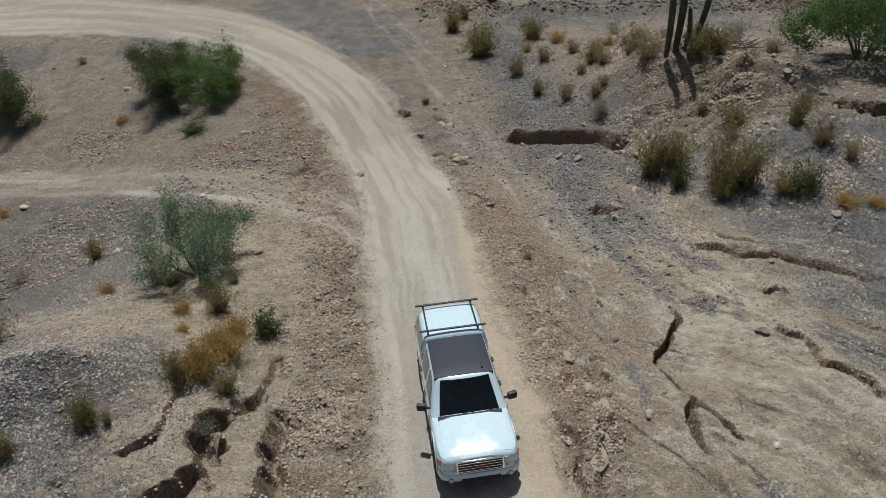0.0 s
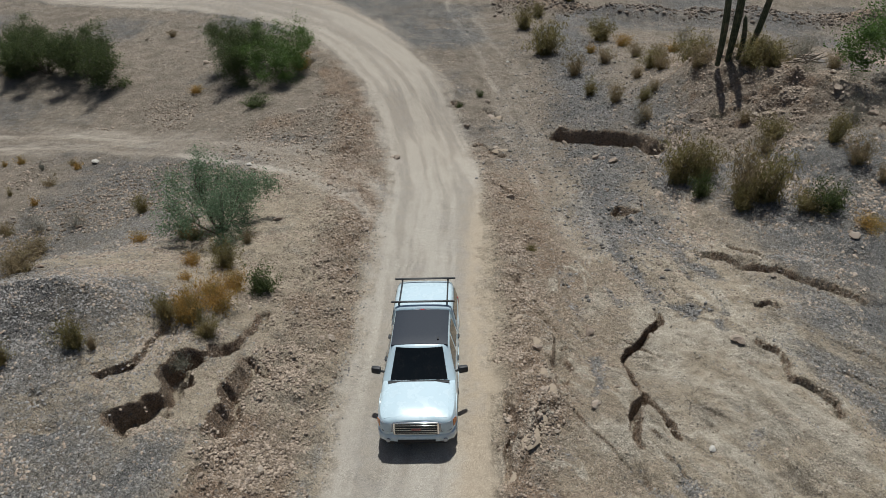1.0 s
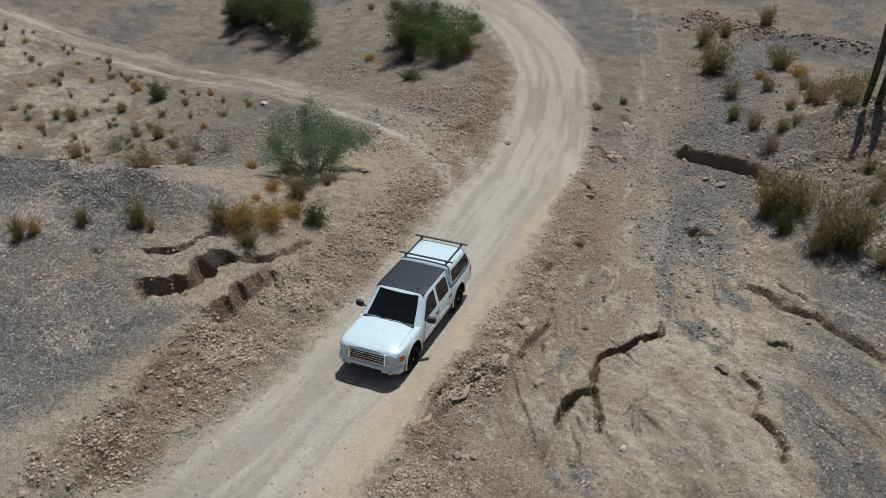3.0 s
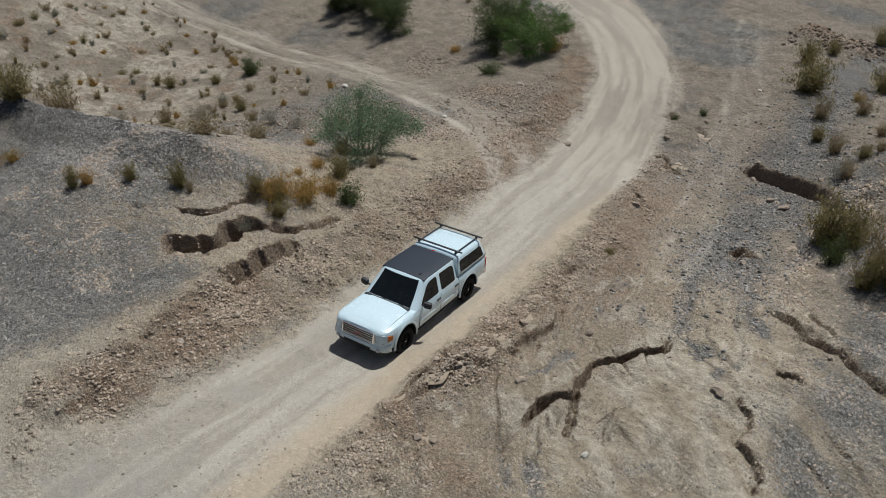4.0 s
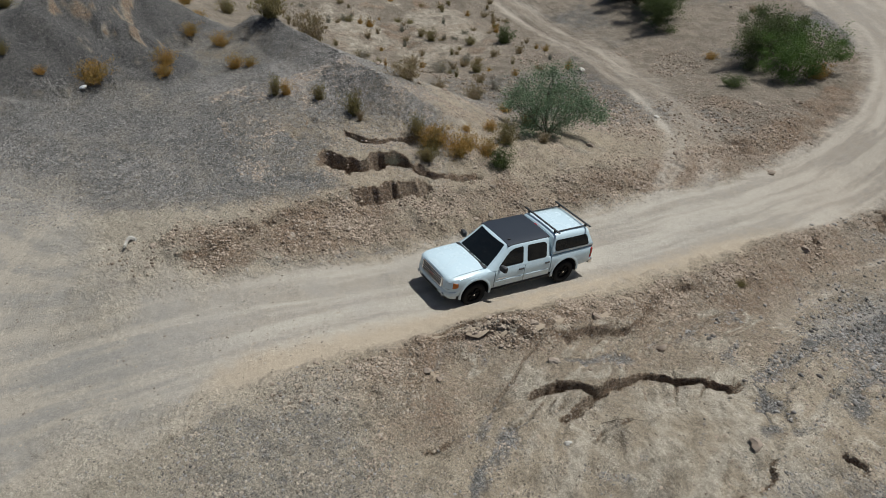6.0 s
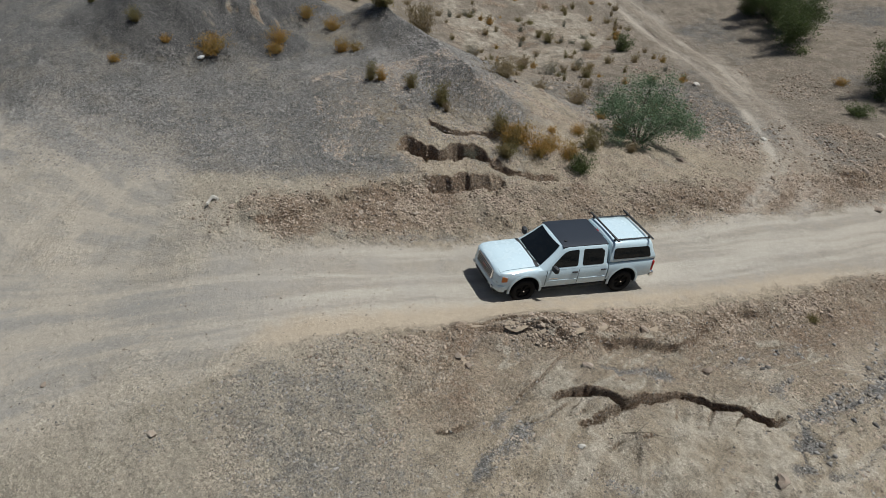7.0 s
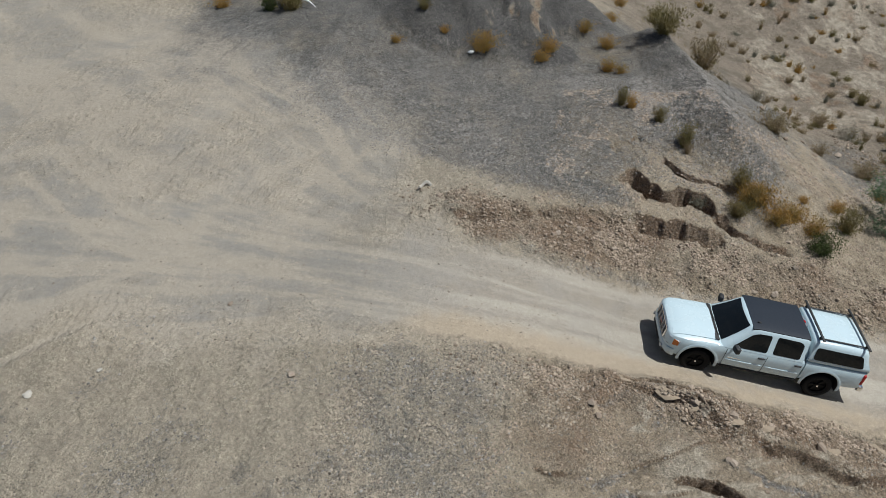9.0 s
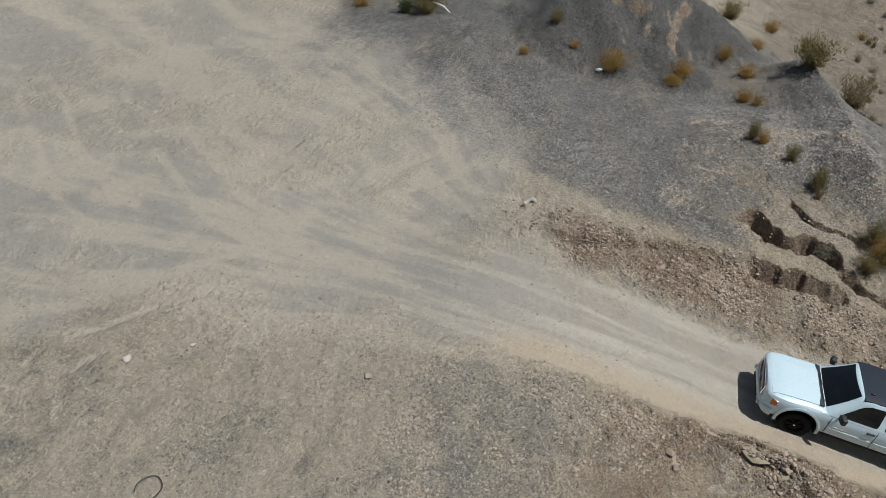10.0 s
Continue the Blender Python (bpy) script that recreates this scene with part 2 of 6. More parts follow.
# the hillside falls northwards; knolls, hollows and the wash lie on it (x, y, radius, height)
FALL_Y = (-60, -10, 0, 5, 10, 15, 20, 25, 30, 36, 44, 56, 90)
FALL_Z = (1.2, 1.2, 1.15, 0.8, 0.1, -0.8, -1.8, -2.5, -3.5, -4.5, -5.2, -5.5, -5.6)
WEST = [(-42, 8, 11, -1.45), (-42, 24.5, 11, -1.66), (-42, -3, 11, -0.92), (-42, 35, 7, -0.55), (-38.5, 14, 7, -0.96), 
        (-38.5, 59.5, 7, -0.54), (-36.5, 46.5, 11, -1.2), (-36.5, 8, 11, -1.19), (-31, 24.5, 11, -2.71), (-28, 14, 7, -1.53), 
        (-28, 35, 7, -0.85), (-28, -10.5, 7, 0.45), (-26.25, 19.75, 4.5, -1), (-21.75, 4, 4.5, 0.69), (-19.5, 35.5, 4.5, -0.8), 
        (-18, 10, 3, 0.85), (-18, 19, 3, -0.93)]
MIDDLE = [(-17.5, 24.5, 7, -1.57), (-17.5, -3.5, 7, 1.42), (-15, 7, 2, -0.44), (-14, 45.5, 7, 0.32), (-10.5, 10.5, 7, 1.86), 
        (-10.5, 4, 4.5, -0.75), (-9, 13, 2, 0.5), (-8.25, 35.5, 4.5, 0.18), (-7, -10.5, 7, 0.33), (-6, 20.5, 3, 0.45), (-3, 2.5, 3, 0.25), 
        (-1.5, 10.75, 4.5, -0.56), (0, 17.5, 3, -0.26), (0.75, 35.5, 4.5, -0.55), (4, 12, 2, 0.33)]
EAST = [(5.25, 31, 4.5, -0.76), (6, 25, 2, -0.45), (7.5, 10.75, 4.5, 0.49), (9.75, 4, 4.5, 0.34), (9.75, 17.5, 4.5, 0.3), 
        (10.5, 45.5, 7, 0.87), (12, 37, 3, 1.34), (13, 33, 2, 0.6), (15, 27, 2, 0.43), (18.5, 35.5, 11, 3.37), (18.5, -14, 11, -0.74), 
        (24, 19, 11, 1.18), (24, 30, 11, 1.5), (24, 46.5, 11, 0.53)]


def land(x, y):
    z = sum(np.interp(y + d, FALL_Y, FALL_Z) for d in (-1.5, 0, 1.5)) / 3
    for cx, cy, r, h in WEST + MIDDLE + EAST:
        z = z + h * np.exp(-((x - cx) ** 2 + (y - cy) ** 2) / r ** 2)
    return z


def to_line(x, y, points):
    """Distance to a polyline, the signed side (left of its way is positive) and how far along, from 0 to 1."""
    pts = np.array(points, float)
    seg = np.hypot(*(pts[1:] - pts[:-1]).T)
    start = np.r_[0, np.cumsum(seg)]
    best, side, along = np.full(np.shape(x), 1e9), np.zeros(np.shape(x)), np.zeros(np.shape(x))
    for k in range(len(seg)):
        (ax, ay), (bx, by) = pts[k], pts[k + 1]
        dx, dy = (bx - ax) / seg[k], (by - ay) / seg[k]
        t = np.clip((x - ax) * dx + (y - ay) * dy, 0, seg[k])
        d = np.hypot(x - ax - t * dx, y - ay - t * dy)
        near = d < best
        best = np.where(near, d, best)
        side = np.where(near, np.where(dx * (y - ay) - dy * (x - ax) > 0, 1.0, -1.0), side)
        along = np.where(near, (start[k] + t) / start[-1], along)
    return best, side, along


def rounded(points, times=2):
    """Corner-cut polyline."""
    for _ in range(times):
        out = [points[0]]
        for (ax, ay), (bx, by) in zip(points, points[1:]):
            out += [(0.75 * ax + 0.25 * bx, 0.75 * ay + 0.25 * by), (0.25 * ax + 0.75 * bx, 0.25 * ay + 0.75 * by)]
        points = out + [points[-1]]
    return points


MAIN_ROAD = rounded([(2.6, -14), (1.7, -4), (1.3, 1), (1.05, 5), (0.75, 10), (0.42, 14), (-0.05, 17), (-0.5, 20), (-0.9, 23), (-1.4, 26), (-2.3, 30),
                     (-3.2, 33), (-4.4, 36.7), (-6, 40.8), (-8, 44.5), (-10.8, 48), (-15, 52), (-20, 55), (-28, 57.5), (-38, 58.5), (-60, 60)])
SIDE_ROAD = rounded([(-1.6, 21.2), (-3.7, 24.5), (-7.1, 27.5), (-11, 29.6), (-16.6, 31.5), (-23, 32.6), (-30, 32.9), (-37.5, 32.3), (-60, 29)])
WASH_TRACK = rounded([(5.2, 22), (4.3, 26), (3.3, 29.5), (2, 34), (1, 38.6), (-0.3, 45.3), (-3, 52), (-5.5, 59)])

# arcs that turning wheels have drawn on the open ground
TYRE_ARCS = [rounded(w) for w in (
    [(8.6, -8.6), (6.6, -7.0), (4.3, -5.4), (2.4, -3.6)], [(11.2, -5.7), (9.9, -6.7), (8.9, -7.0), (7.8, -6.6)], [(-3.2, -22), (0, -17), (2.6, -13.4), (3.6, -9)],
    [(-1.8, -12.8), (0.1, -9.5), (1.6, -7), (1.8, -4)], [(-1.6, -3.6), (-3.0, -2.4), (-4.2, -1.6), (-5.6, -1.4)], [(-8.8, -22), (-7.7, -18), (-4.2, -13.5), (-1.0, -8.5)])]
# rain-cut cracks: the way, with its steep wall on the left; how wide the right side opens, depth
MAIN_CRACK = [(6.25, 10.6), (6.2, 11.3), (6.1, 11.87), (6.35, 12.55), (6.27, 13.5), (6.25, 14.2), (6.2, 14.75), (6.65, 15.3), (6.98, 16.2), (7.1, 16.8), (7.4, 17.5)]
CRACKS = [
    ([(3.4, 35.6), (4.15, 34.75), (4.66, 34.3), (6.02, 33.5), (7.02, 32.9), (7.9, 31.9), (9.0, 30.2)], 0.35, 0.5),
    (MAIN_CRACK, 0.09, 0.5),
    ([(7.3, 11.2), (6.95, 11.9), (6.75, 12.4), (6.4, 12.65)], 0.10, 0.32),
    ([(-6.6, 9.0), (-6.0, 9.6), (-5.62, 10.2), (-5.6, 10.8), (-5.8, 11.15), (-5.66, 11.7), (-5.2, 12.2)], 0.6, 0.75),
    ([(-4.0, 9.2), (-4.2, 10.2), (-4.25, 10.65), (-4.4, 11.2), (-4.25, 11.95), (-4.6, 12.6)], 0.5, 0.40),
    ([(-7.45, 10.0), (-7.1, 10.6), (-6.85, 11.2), (-6.72, 11.75), (-6.5, 12.3), (-6.5, 12.8)], 0.3, 0.20),
    ([(-5.4, 12.1), (-5.0, 13.0), (-4.86, 13.8), (-4.9, 14.8)], 0.40, 0.40),
    ([(-7.6, 8.2), (-7.9, 9.0), (-8.3, 9.6)], 0.3, 0.2),
    ([(8.7, 21.5), (9.5, 20.95), (10.2, 20.4), (11.1, 19.95), (11.8, 19.6), (13.1, 19.05), (14.2, 18.3)], 0.16, 0.30),
    ([(10.2, 22.1), (10.9, 21.0), (11.3, 20.6)], 0.2, 0.22),
    ([(9.7, 16.2), (10.1, 15.6), (10.37, 15.05), (10.4, 14.1), (10.83, 13.6), (11.13, 13.1), (11.5, 12.2)], 0.08, 0.16),
    ([(10.2, 17.8), (10.7, 18.05), (11.1, 17.55)], 0.3, 0.28),
    ([(6.4, 26.0), (6.8, 25.6), (7.2, 25.0)], 0.35, 0.4),
    ([(8.1, 11.6), (7.75, 12.4), (7.6, 13.2)], 0.10, 0.10),
    ([(7.0, 7.6), (7.15, 8.1), (6.9, 8.5)], 0.16, 0.18),
    ([(3.3, 9.2), (3.15, 9.9), (3.07, 10.3), (3.04, 11.0), (2.84, 12.1), (2.9, 12.8)], 0.12, 0.22),
    ([(4.4, 12.9), (4.35, 13.4), (4.28, 14.3), (4.22, 15.3), (4.0, 15.85), (3.7, 16.7), (3.2, 17.6)], 0.3, 0.20),
    ([(3.5, 9.6), (3.75, 10.8), (3.8, 11.8)], 0.2, 0.14),
    ([(-0.6, 38.3), (-0.1, 37.8), (0.4, 37.4)], 0.5, 0.4),
    ([(0.0, 33.3), (0.5, 32.5), (1.0, 31.6)], 0.6, 0.5),
    ([(1.3, 26.8), (1.7, 26.3), (2.2, 25.7)], 0.45, 0.35),
    ([(-2.5, 39.1), (-2.15, 38.8), (-1.8, 38.3)], 0.45, 0.4),
    ([(17.0, 29.5), (18.3, 28.6), (19.4, 28.3)], 0.8, 0.8),
]
# the way that the rain water takes down the slope, and the ribbons of washed gravel along it
FLOW_LINE = rounded([(3.8, 36), (4.9, 30), (6.0, 25), (6.6, 21), (7.2, 18.8), (8.2, 17.0), (9.6, 15.6), (11.6, 13.0), (15, 8)])
RIBBONS = [
    ([(5.0, 28.5), (5.3, 25.5), (6.0, 21.8), (6.9, 19.3), (7.5, 17.6), (8.7, 16.8), (9.65, 15.7)], 0.26),
    ([(4.9, 28.8), (6.1, 25.7), (7.5, 22.7), (8.35, 21.35), (9.2, 20.0), (9.6, 18.6)], 0.30),
    ([(6.7, 10.9), (7.4, 9.6), (8.4, 8.4), (9.6, 7.6)], 0.3),
    ([(5.2, 14.8), (5.35, 13.6), (5.3, 12.6)], 0.18),
]
# cut banks: the left side of the way stands higher; height, how far the rise fades behind, softness of the face
BANKS = [
    (MAIN_CRACK, 0.12, 0.8, 0.10),
    ([(9.7, 16.2), (10.1, 15.6), (10.37, 15.05), (10.4, 14.1), (10.83, 13.6), (11.13, 13.1), (11.5, 12.2)], 0.14, 0.9, 0.14),
    ([(8.8, 21.15), (10.3, 20.6), (11.9, 19.75), (13.9, 18.3)], 0.14, 1.2, 0.12),
    ([(-4.0, 9.2), (-4.2, 10.2), (-4.25, 10.65), (-4.4, 11.2), (-4.25, 11.95), (-4.6, 12.6)], 0.22, 1.0, 0.12),
    ([(-1.9, 3.0), (-2.6, 5.2), (-3.7, 7.2), (-3.95, 8.5), (-4.3, 9.7)], 0.20, 1.6, 0.16),
    ([(8.8, 30.8), (7.9, 31.7), (7.5, 32.5), (6.9, 33.2), (6.2, 33.3), (5.6, 33.9), (5.0, 34.1), (4.15, 34.7), (3.6, 35.6)][::-1], 0.45, 3.0, 0.09),
    ([(3.3, 9.2), (4.3, 12.6), (4.3, 14.3), (4.0, 15.85), (2.9, 17.8), (2.4, 20.5)], 0.16, 0.8, 0.12),
    ([(-4.9, 27.0), (-3.9, 22.5), (-3.4, 19.5), (-2.9, 16.0), (-2.3, 12.5), (-2.2, 10.0)][::-1], 0.16, 1.5, 0.35),
    ([(-8.5, 37), (-6.6, 32.5), (-5.8, 29.6)][::-1], 0.35, 2.2, 0.5),
    ([(0.4, 30), (-0.4, 33.5), (-1.6, 37.5), (-2.8, 41)], -0.18, 2.0, 0.4),
]


def jog(x, y):
    """Uneven edges for cracks and cut banks."""
    return x + 0.30 * fbm(x, y, 0.8, 113, 3, 0.4) + 0.3 * fbm(x, y, 2.2, 115, 2), y + 0.30 * fbm(x, y, 0.8, 127, 3, 0.4) + 0.3 * fbm(x, y, 2.2, 129, 2)


def around(x, y, way, room):
    """Where the plan lies within room metres of a way's bounds."""
    ex, ey = [p[0] for p in way], [p[1] for p in way]
    return (x > min(ex) - room) & (x < max(ex) + room) & (y > min(ey) - room) & (y < max(ey) + room)


def heights(x, y):
    """Height of the ground, and the masks that tell its surfaces apart."""
    z = land(x, y)
    wx, wy = x + 0.5 * fbm(x, y, 1.3, 11), y + 0.5 * fbm(x, y, 1.3, 23)
    # roads
    d, side, along = to_line(x, y, MAIN_ROAD)
    half = 1.98 + 0.55 * smooth(28, 42, y) + 1.2 * smooth(46, 55, y) + 1.0 * smooth(2, -4, y)
    edge = d + 0.45 * fbm(x, y, 1.6, 31, 5, 0.6)
    blur = 0.28 + 0.3 * smooth(24, 34, y) + 1.6 * smooth(6, 0, y)
    road = 1 - smooth(half - 0.25 - blur, half + 0.5 + blur, edge + smooth(6, 0, y) * 1.4 * fbm(x, y, 1.5, 33, 4))
    across = d * side
    d2, side2, along2 = to_line(x, y, SIDE_ROAD)
    side_road = (1 - smooth(1.0, 2.4, d2 + 0.9 * fbm(x, y, 2.0, 37))) * (0.42 + 0.30 * np.exp(-((d2 - 0.85 + 0.25 * fbm(x, y, 5, 38)) / 0.33) ** 2) * (0.6 + 0.9 * fbm(x, y, 2.5, 39, 3))) * smooth(0.0, 0.05, along2)
    d3, _, _ = to_line(x, y, WASH_TRACK)
    track = (1 - smooth(0.9, 1.7, d3 + 0.5 * fbm(x, y, 1.6, 41))) * (0.20 + 0.26 * np.exp(-((d3 - 0.8 + 0.4 * fbm(x, y, 4, 45)) / 0.45) ** 2) * np.clip(0.7 + 1.5 * fbm(x, y, 2.2, 46, 4), 0, 1.2))
    # open turning ground at the road's south end
    west_edge = np.interp(y, (-20, -12, -4.3, -1.7, 0.1, 1.5, 3), (-18, -14, -10.5, -8.2, -6.0, -3.2, -1.6))
    east_edge = np.interp(y, (-20, -8, -6.5, -1.5, 2), (12, 8, 5.1, 4.5, 3.9))
    yard = smooth(-3.6, 3.0, x - west_edge + 3.4 * fbm(x, y, 4, 47, 3, 0.45)) * (1 - smooth(-0.8, 2.2, x - east_edge + 2.0 * fbm(x, y, 3, 53))) * smooth(4.5, -0.5, y + 2.2 * fbm(x, y, 2.4, 55, 5, 0.6))
    yard = yard * (0.88 + 0.3 * fbm(x + 2 * y, y - 0.3 * x, 2.6, 43))
    # long streaks left by wheels: along the roads, and fanned out over the turning ground
    streak = 0.75 * fbm(across / 0.42 + 0.8 * fbm(x, y, 5, 212), along * 16, 1.0, 211, 5, 0.6)
    streak = np.where(side_road > road, fbm(d2 * side2 / 0.55, along2 * 20, 1.0, 223, 5, 0.62), streak)
    fan = np.arctan2(x - 1.2, 5.5 - y)
    reach = np.hypot(x - 1.2, y - 5.5)
    fan_streak = 0.42 * fbm(fan * 17 + 1.6 * fbm(x, y, 6, 227), reach / 7.0, 1.0, 229, 5, 0.65) + 0.2 * fbm(x, y, 0.9, 251, 3)
    streak = streak * smooth(-1.5, 2.5, y) + fan_streak * (1 - smooth(-1.5, 2.5, y))
    for way in TYRE_ARCS:
        m = around(x, y, way, 2)
        if m.any():
            dt, _, at = to_line(x[m], y[m], way)
            mark = np.exp(-((np.abs(dt + 0.12 * fbm(x[m], y[m], 1.5, 311)) - 0.75) / 0.16) ** 2) * smooth(0, 0.15, at) * (1 - smooth(0.85, 1, at)) * np.clip(0.75 + 1.2 * fbm(x[m], y[m], 1.6, 313, 3), 0, 1)
            streak[m] += 0.42 * mark
            yard[m] = np.maximum(yard[m], 0.8 * mark)
    driven = np.maximum(np.maximum(road, side_road), np.maximum(track, 0.76 * yard))
    # rubble along the road's shoulders
    left_bank = smooth(1.8, 2.9, across + 0.5 * fbm(x, y, 1.2, 58, 4)) * (1 - smooth(4.0, 5.2, across + 0.8 * fbm(x, y, 2, 59))) * smooth(-0.5, 4.5, y + 2.0 * fbm(x, y, 1.8, 57, 4)) * (1 - smooth(44, 50, y))
    right_bank = smooth(1.8, 2.7, -across + 0.5 * fbm(x, y, 1.2, 62, 4)) * (1 - smooth(2.7, 4.0, -across + 1.2 * fbm(x, y, 2, 61))) * smooth(3, 8, y) * (1 - smooth(40, 46, y))
    # gravel sheets
    west = smooth(-2.8, -5.0, x + 0.8 * fbm(x, y, 3, 67) - 0.22 * (y - 8) * (y < 8)) * smooth(-34, -24, x) * smooth(-18, -11, y) * (1 - smooth(13, 16.5, y + 0.2 * (x + 8)))
    west = west * (1 - 0.3 * smooth(8.6, 10.2, y) * smooth(-8.6, -7.2, x)) * (0.8 + 0.5 * fbm(x, y, 3.5, 283, 4))
    wash = np.exp(-((x - (5.9 - 0.10 * (y - 30)) + 1.2 * fbm(x, y, 2.5, 69, 4)) / 1.9) ** 2) * smooth(19, 24, y) * (1 - smooth(52, 58, y))
    east = smooth(8.8, 13.0, x + 2.2 * fbm(x, y, 3, 71) + 0.25 * (y - 20)) * smooth(12, 18, y) * (1 - smooth(27, 31, y))
    patchy = smooth(-0.22, 0.28, fbm(x + 0.3 * y, y, 1.9, 151, 5, 0.62))
    apron = 0.40 * smooth(3.2, 7.0, x) * smooth(9, 5, y) * smooth(-16, -9, y) * patchy
    south = smooth(0.38, 0.75, np.exp(-((wx - 6.4) / 3.0) ** 4 - ((wy - 4.4) / 2.3) ** 4) + 0.8 * np.exp(-((x - 3.9) / 1.2) ** 2 - ((y - 6.6) / 1.4) ** 2) + 0.8 * np.exp(-((x - 9.0) / 2.4) ** 2 - ((y - 6.6) / 2.2) ** 2) + 0.9 * fbm(x + 0.5 * y, y, 1.6, 233, 5, 0.62))
    south = south * np.exp(-((x - 6.4) / 4.2) ** 4 - ((y - 4.6) / 3.6) ** 4)
    north = 0.6 * smooth(-7, -12, x) * smooth(14, 20, y) * (1 - smooth(29, 32, y)) * smooth(-24, -19, x)
    shoulder = 0.5 * np.exp(-((across - half - 0.35) / 0.4) ** 2) * (across > 0) * smooth(3, 7, y)
    gravel = np.clip(np.maximum.reduce([west, 0.85 * wash, 0.8 * east, 0.44 * south, north, shoulder, apron]), 0, 1) * (1 - 0.75 * left_bank)
    lump = np.exp(-((x - 5.9) / 1.5) ** 4 - ((y - 7.7) / 1.35) ** 4)
    gravel = gravel * (1 - 0.9 * lump)
    red = np.clip(left_bank * np.clip(0.66 + 0.9 * fbm(x, y, 2.4, 281, 4), 0, 0.95) + 0.8 * side_road + 0.36 * right_bank + 0.45 * smooth(2.2, 3.5, x) * (1 - smooth(6, 9, x)) * smooth(6, 10, y) * (1 - smooth(20, 26, y)) + 0.4 * lump + 0.9 * np.exp(-((x + 11.4) / 1.6) ** 2 - ((y - 33.6) / 1.1) ** 2)
                  + 0.62 * np.exp(-((x - 2.6 + 0.12 * (y - 27)) / 1.7) ** 2 - ((y - 27) / 8.0) ** 2) + 0.55 * smooth(8.5, 10.5, x) * (1 - smooth(15, 18, x)) * smooth(28, 31, y) * (1 - smooth(38, 42, y)), 0, 1)
    crust = np.clip((0.45 + 0.8 * fbm(x, y, 1.8, 239, 4)) * smooth(4.2, 5.5, x) * (1 - smooth(10.5, 12.5, x)) * smooth(9, 11.5, y) * (1 - smooth(18, 22, y)), 0, 1)
    plain = smooth(-22, -28, x) * smooth(14, 18, y) * (1 - smooth(27, 31, y + 0.15 * (x + 30)))
    crust = np.maximum(crust, plain * np.clip(0.42 + 1.3 * fbm(x, y, 2.2, 73, 5, 0.6), 0, 0.6))
    red = np.maximum(red, 0.75 * plain * smooth(0.0, 0.35, fbm(x, y, 1.8, 277, 4, 0.6)))
    # relief
    rough = np.clip(1 - driven, 0, 1)
    z = z + rough * (0.16 * fbm(x, y, 3.2, 3, 5) + 0.07 * fbm(x, y, 0.8, 5, 4) + 0.035 * fbm(x, y, 0.25, 7, 2))
    bank = np.maximum(left_bank, 0.8 * right_bank)
    z = z + bank * (0.30 * np.abs(fbm(wx, wy, 1.3, 79, 4)) + 0.11 * fbm(x, y, 0.36, 83, 3))
    z = z + 0.16 * np.exp(-((x - 6.62) / 0.32) ** 2 - ((y - 11.95) / 0.5) ** 2) + 0.10 * right_bank + 0.22 * lump * smooth(-0.2, 0.3, 0.5 + fbm(x, y, 0.7, 89))
    # knolls of loose spoil, rilled by rain
    spoil = np.exp(-((x + 9.5) / 6) ** 2 - ((y - 11.5) / 2.6) ** 2) + np.exp(-((x - 13) / 4) ** 2 - ((y - 32) / 4.5) ** 2)
    knoll = np.exp(-((x - 13) / 4) ** 2 - ((y - 32.5) / 4) ** 2)
    z = z + spoil * (0.30 * np.abs(fbm(wx, wy, 1.5, 97, 4)) - 0.05) + knoll * (0.85 * np.abs(fbm(wx, wy, 1.5, 241, 4)) - 0.16 + 0.14 * fbm(x, y, 0.45, 243, 3))
    z = z + crust * (0.10 * np.abs(fbm(0.5 * wx + 0.2 * wy, 1.2 * wx, 0.8, 101, 3)) - 0.04)
    # rills, fins and gravel ribbons that run down the slope east of the road
    flow = smooth(2.6, 4.5, x) * (1 - smooth(14, 17, x)) * smooth(5, 9, y) * (1 - smooth(27, 33, y))
    df, sf, af = to_line(x, y, FLOW_LINE)
    u = df * sf + 0.55 * fbm(x, y, 2.4, 171, 4)
    v = af * 34
    rill = np.abs(fbm(u, v * 0.16, 0.95, 173, 3))
    lobes = fbm(u, v * 0.22, 1.5, 269, 4, 0.5)
    z = z + flow * (0.24 * lobes + 0.10 * fbm(u, v * 0.25, 0.5, 181, 4))
    z = z - flow * 0.09 * (1 - smooth(0.0, 0.11, rill)) * smooth(-0.1, 0.2, fbm(x, y, 3.0, 179))
    gravel = np.maximum(gravel, smooth(26, 32, y) * np.clip(0.35 + 0.9 * fbm(x, y, 5, 193, 4), 0, 0.75) * (1 - 0.8 * red))
    gravel = np.maximum(gravel, 0.5 * flow * (1 - smooth(0.02, 0.10, rill)) * smooth(-0.15, 0.15, fbm(x, y, 2.0, 191)))
    greyer = smooth(-0.6, 1.6, (x - np.interp(y, (11, 15, 17.7, 20.7, 25.3, 31.4), (12.5, 10.0, 9.0, 8.75, 7.4, 4.9))) + 1.0 * fbm(x, y, 1.6, 287, 4))
    gravel = np.maximum(gravel, 0.72 * flow * greyer * smooth(-0.35, 0.15, fbm(u, v * 0.2, 1.4, 263, 4)))
    crust = np.maximum(crust, 0.85 * flow * smooth(0.04, 0.30, lobes) * smooth(-0.2, 0.15, fbm(u, v * 0.12, 0.6, 257, 3)) * (1 - 0.5 * greyer) * smooth(4.2, 6.0, x))
    crust = np.maximum(crust, 0.8 * flow * smooth(0.09, 0.14, rill) * (1 - smooth(0.15, 0.24, rill)) * smooth(-0.2, 0.2, fbm(x, y, 1.5, 271, 3)))
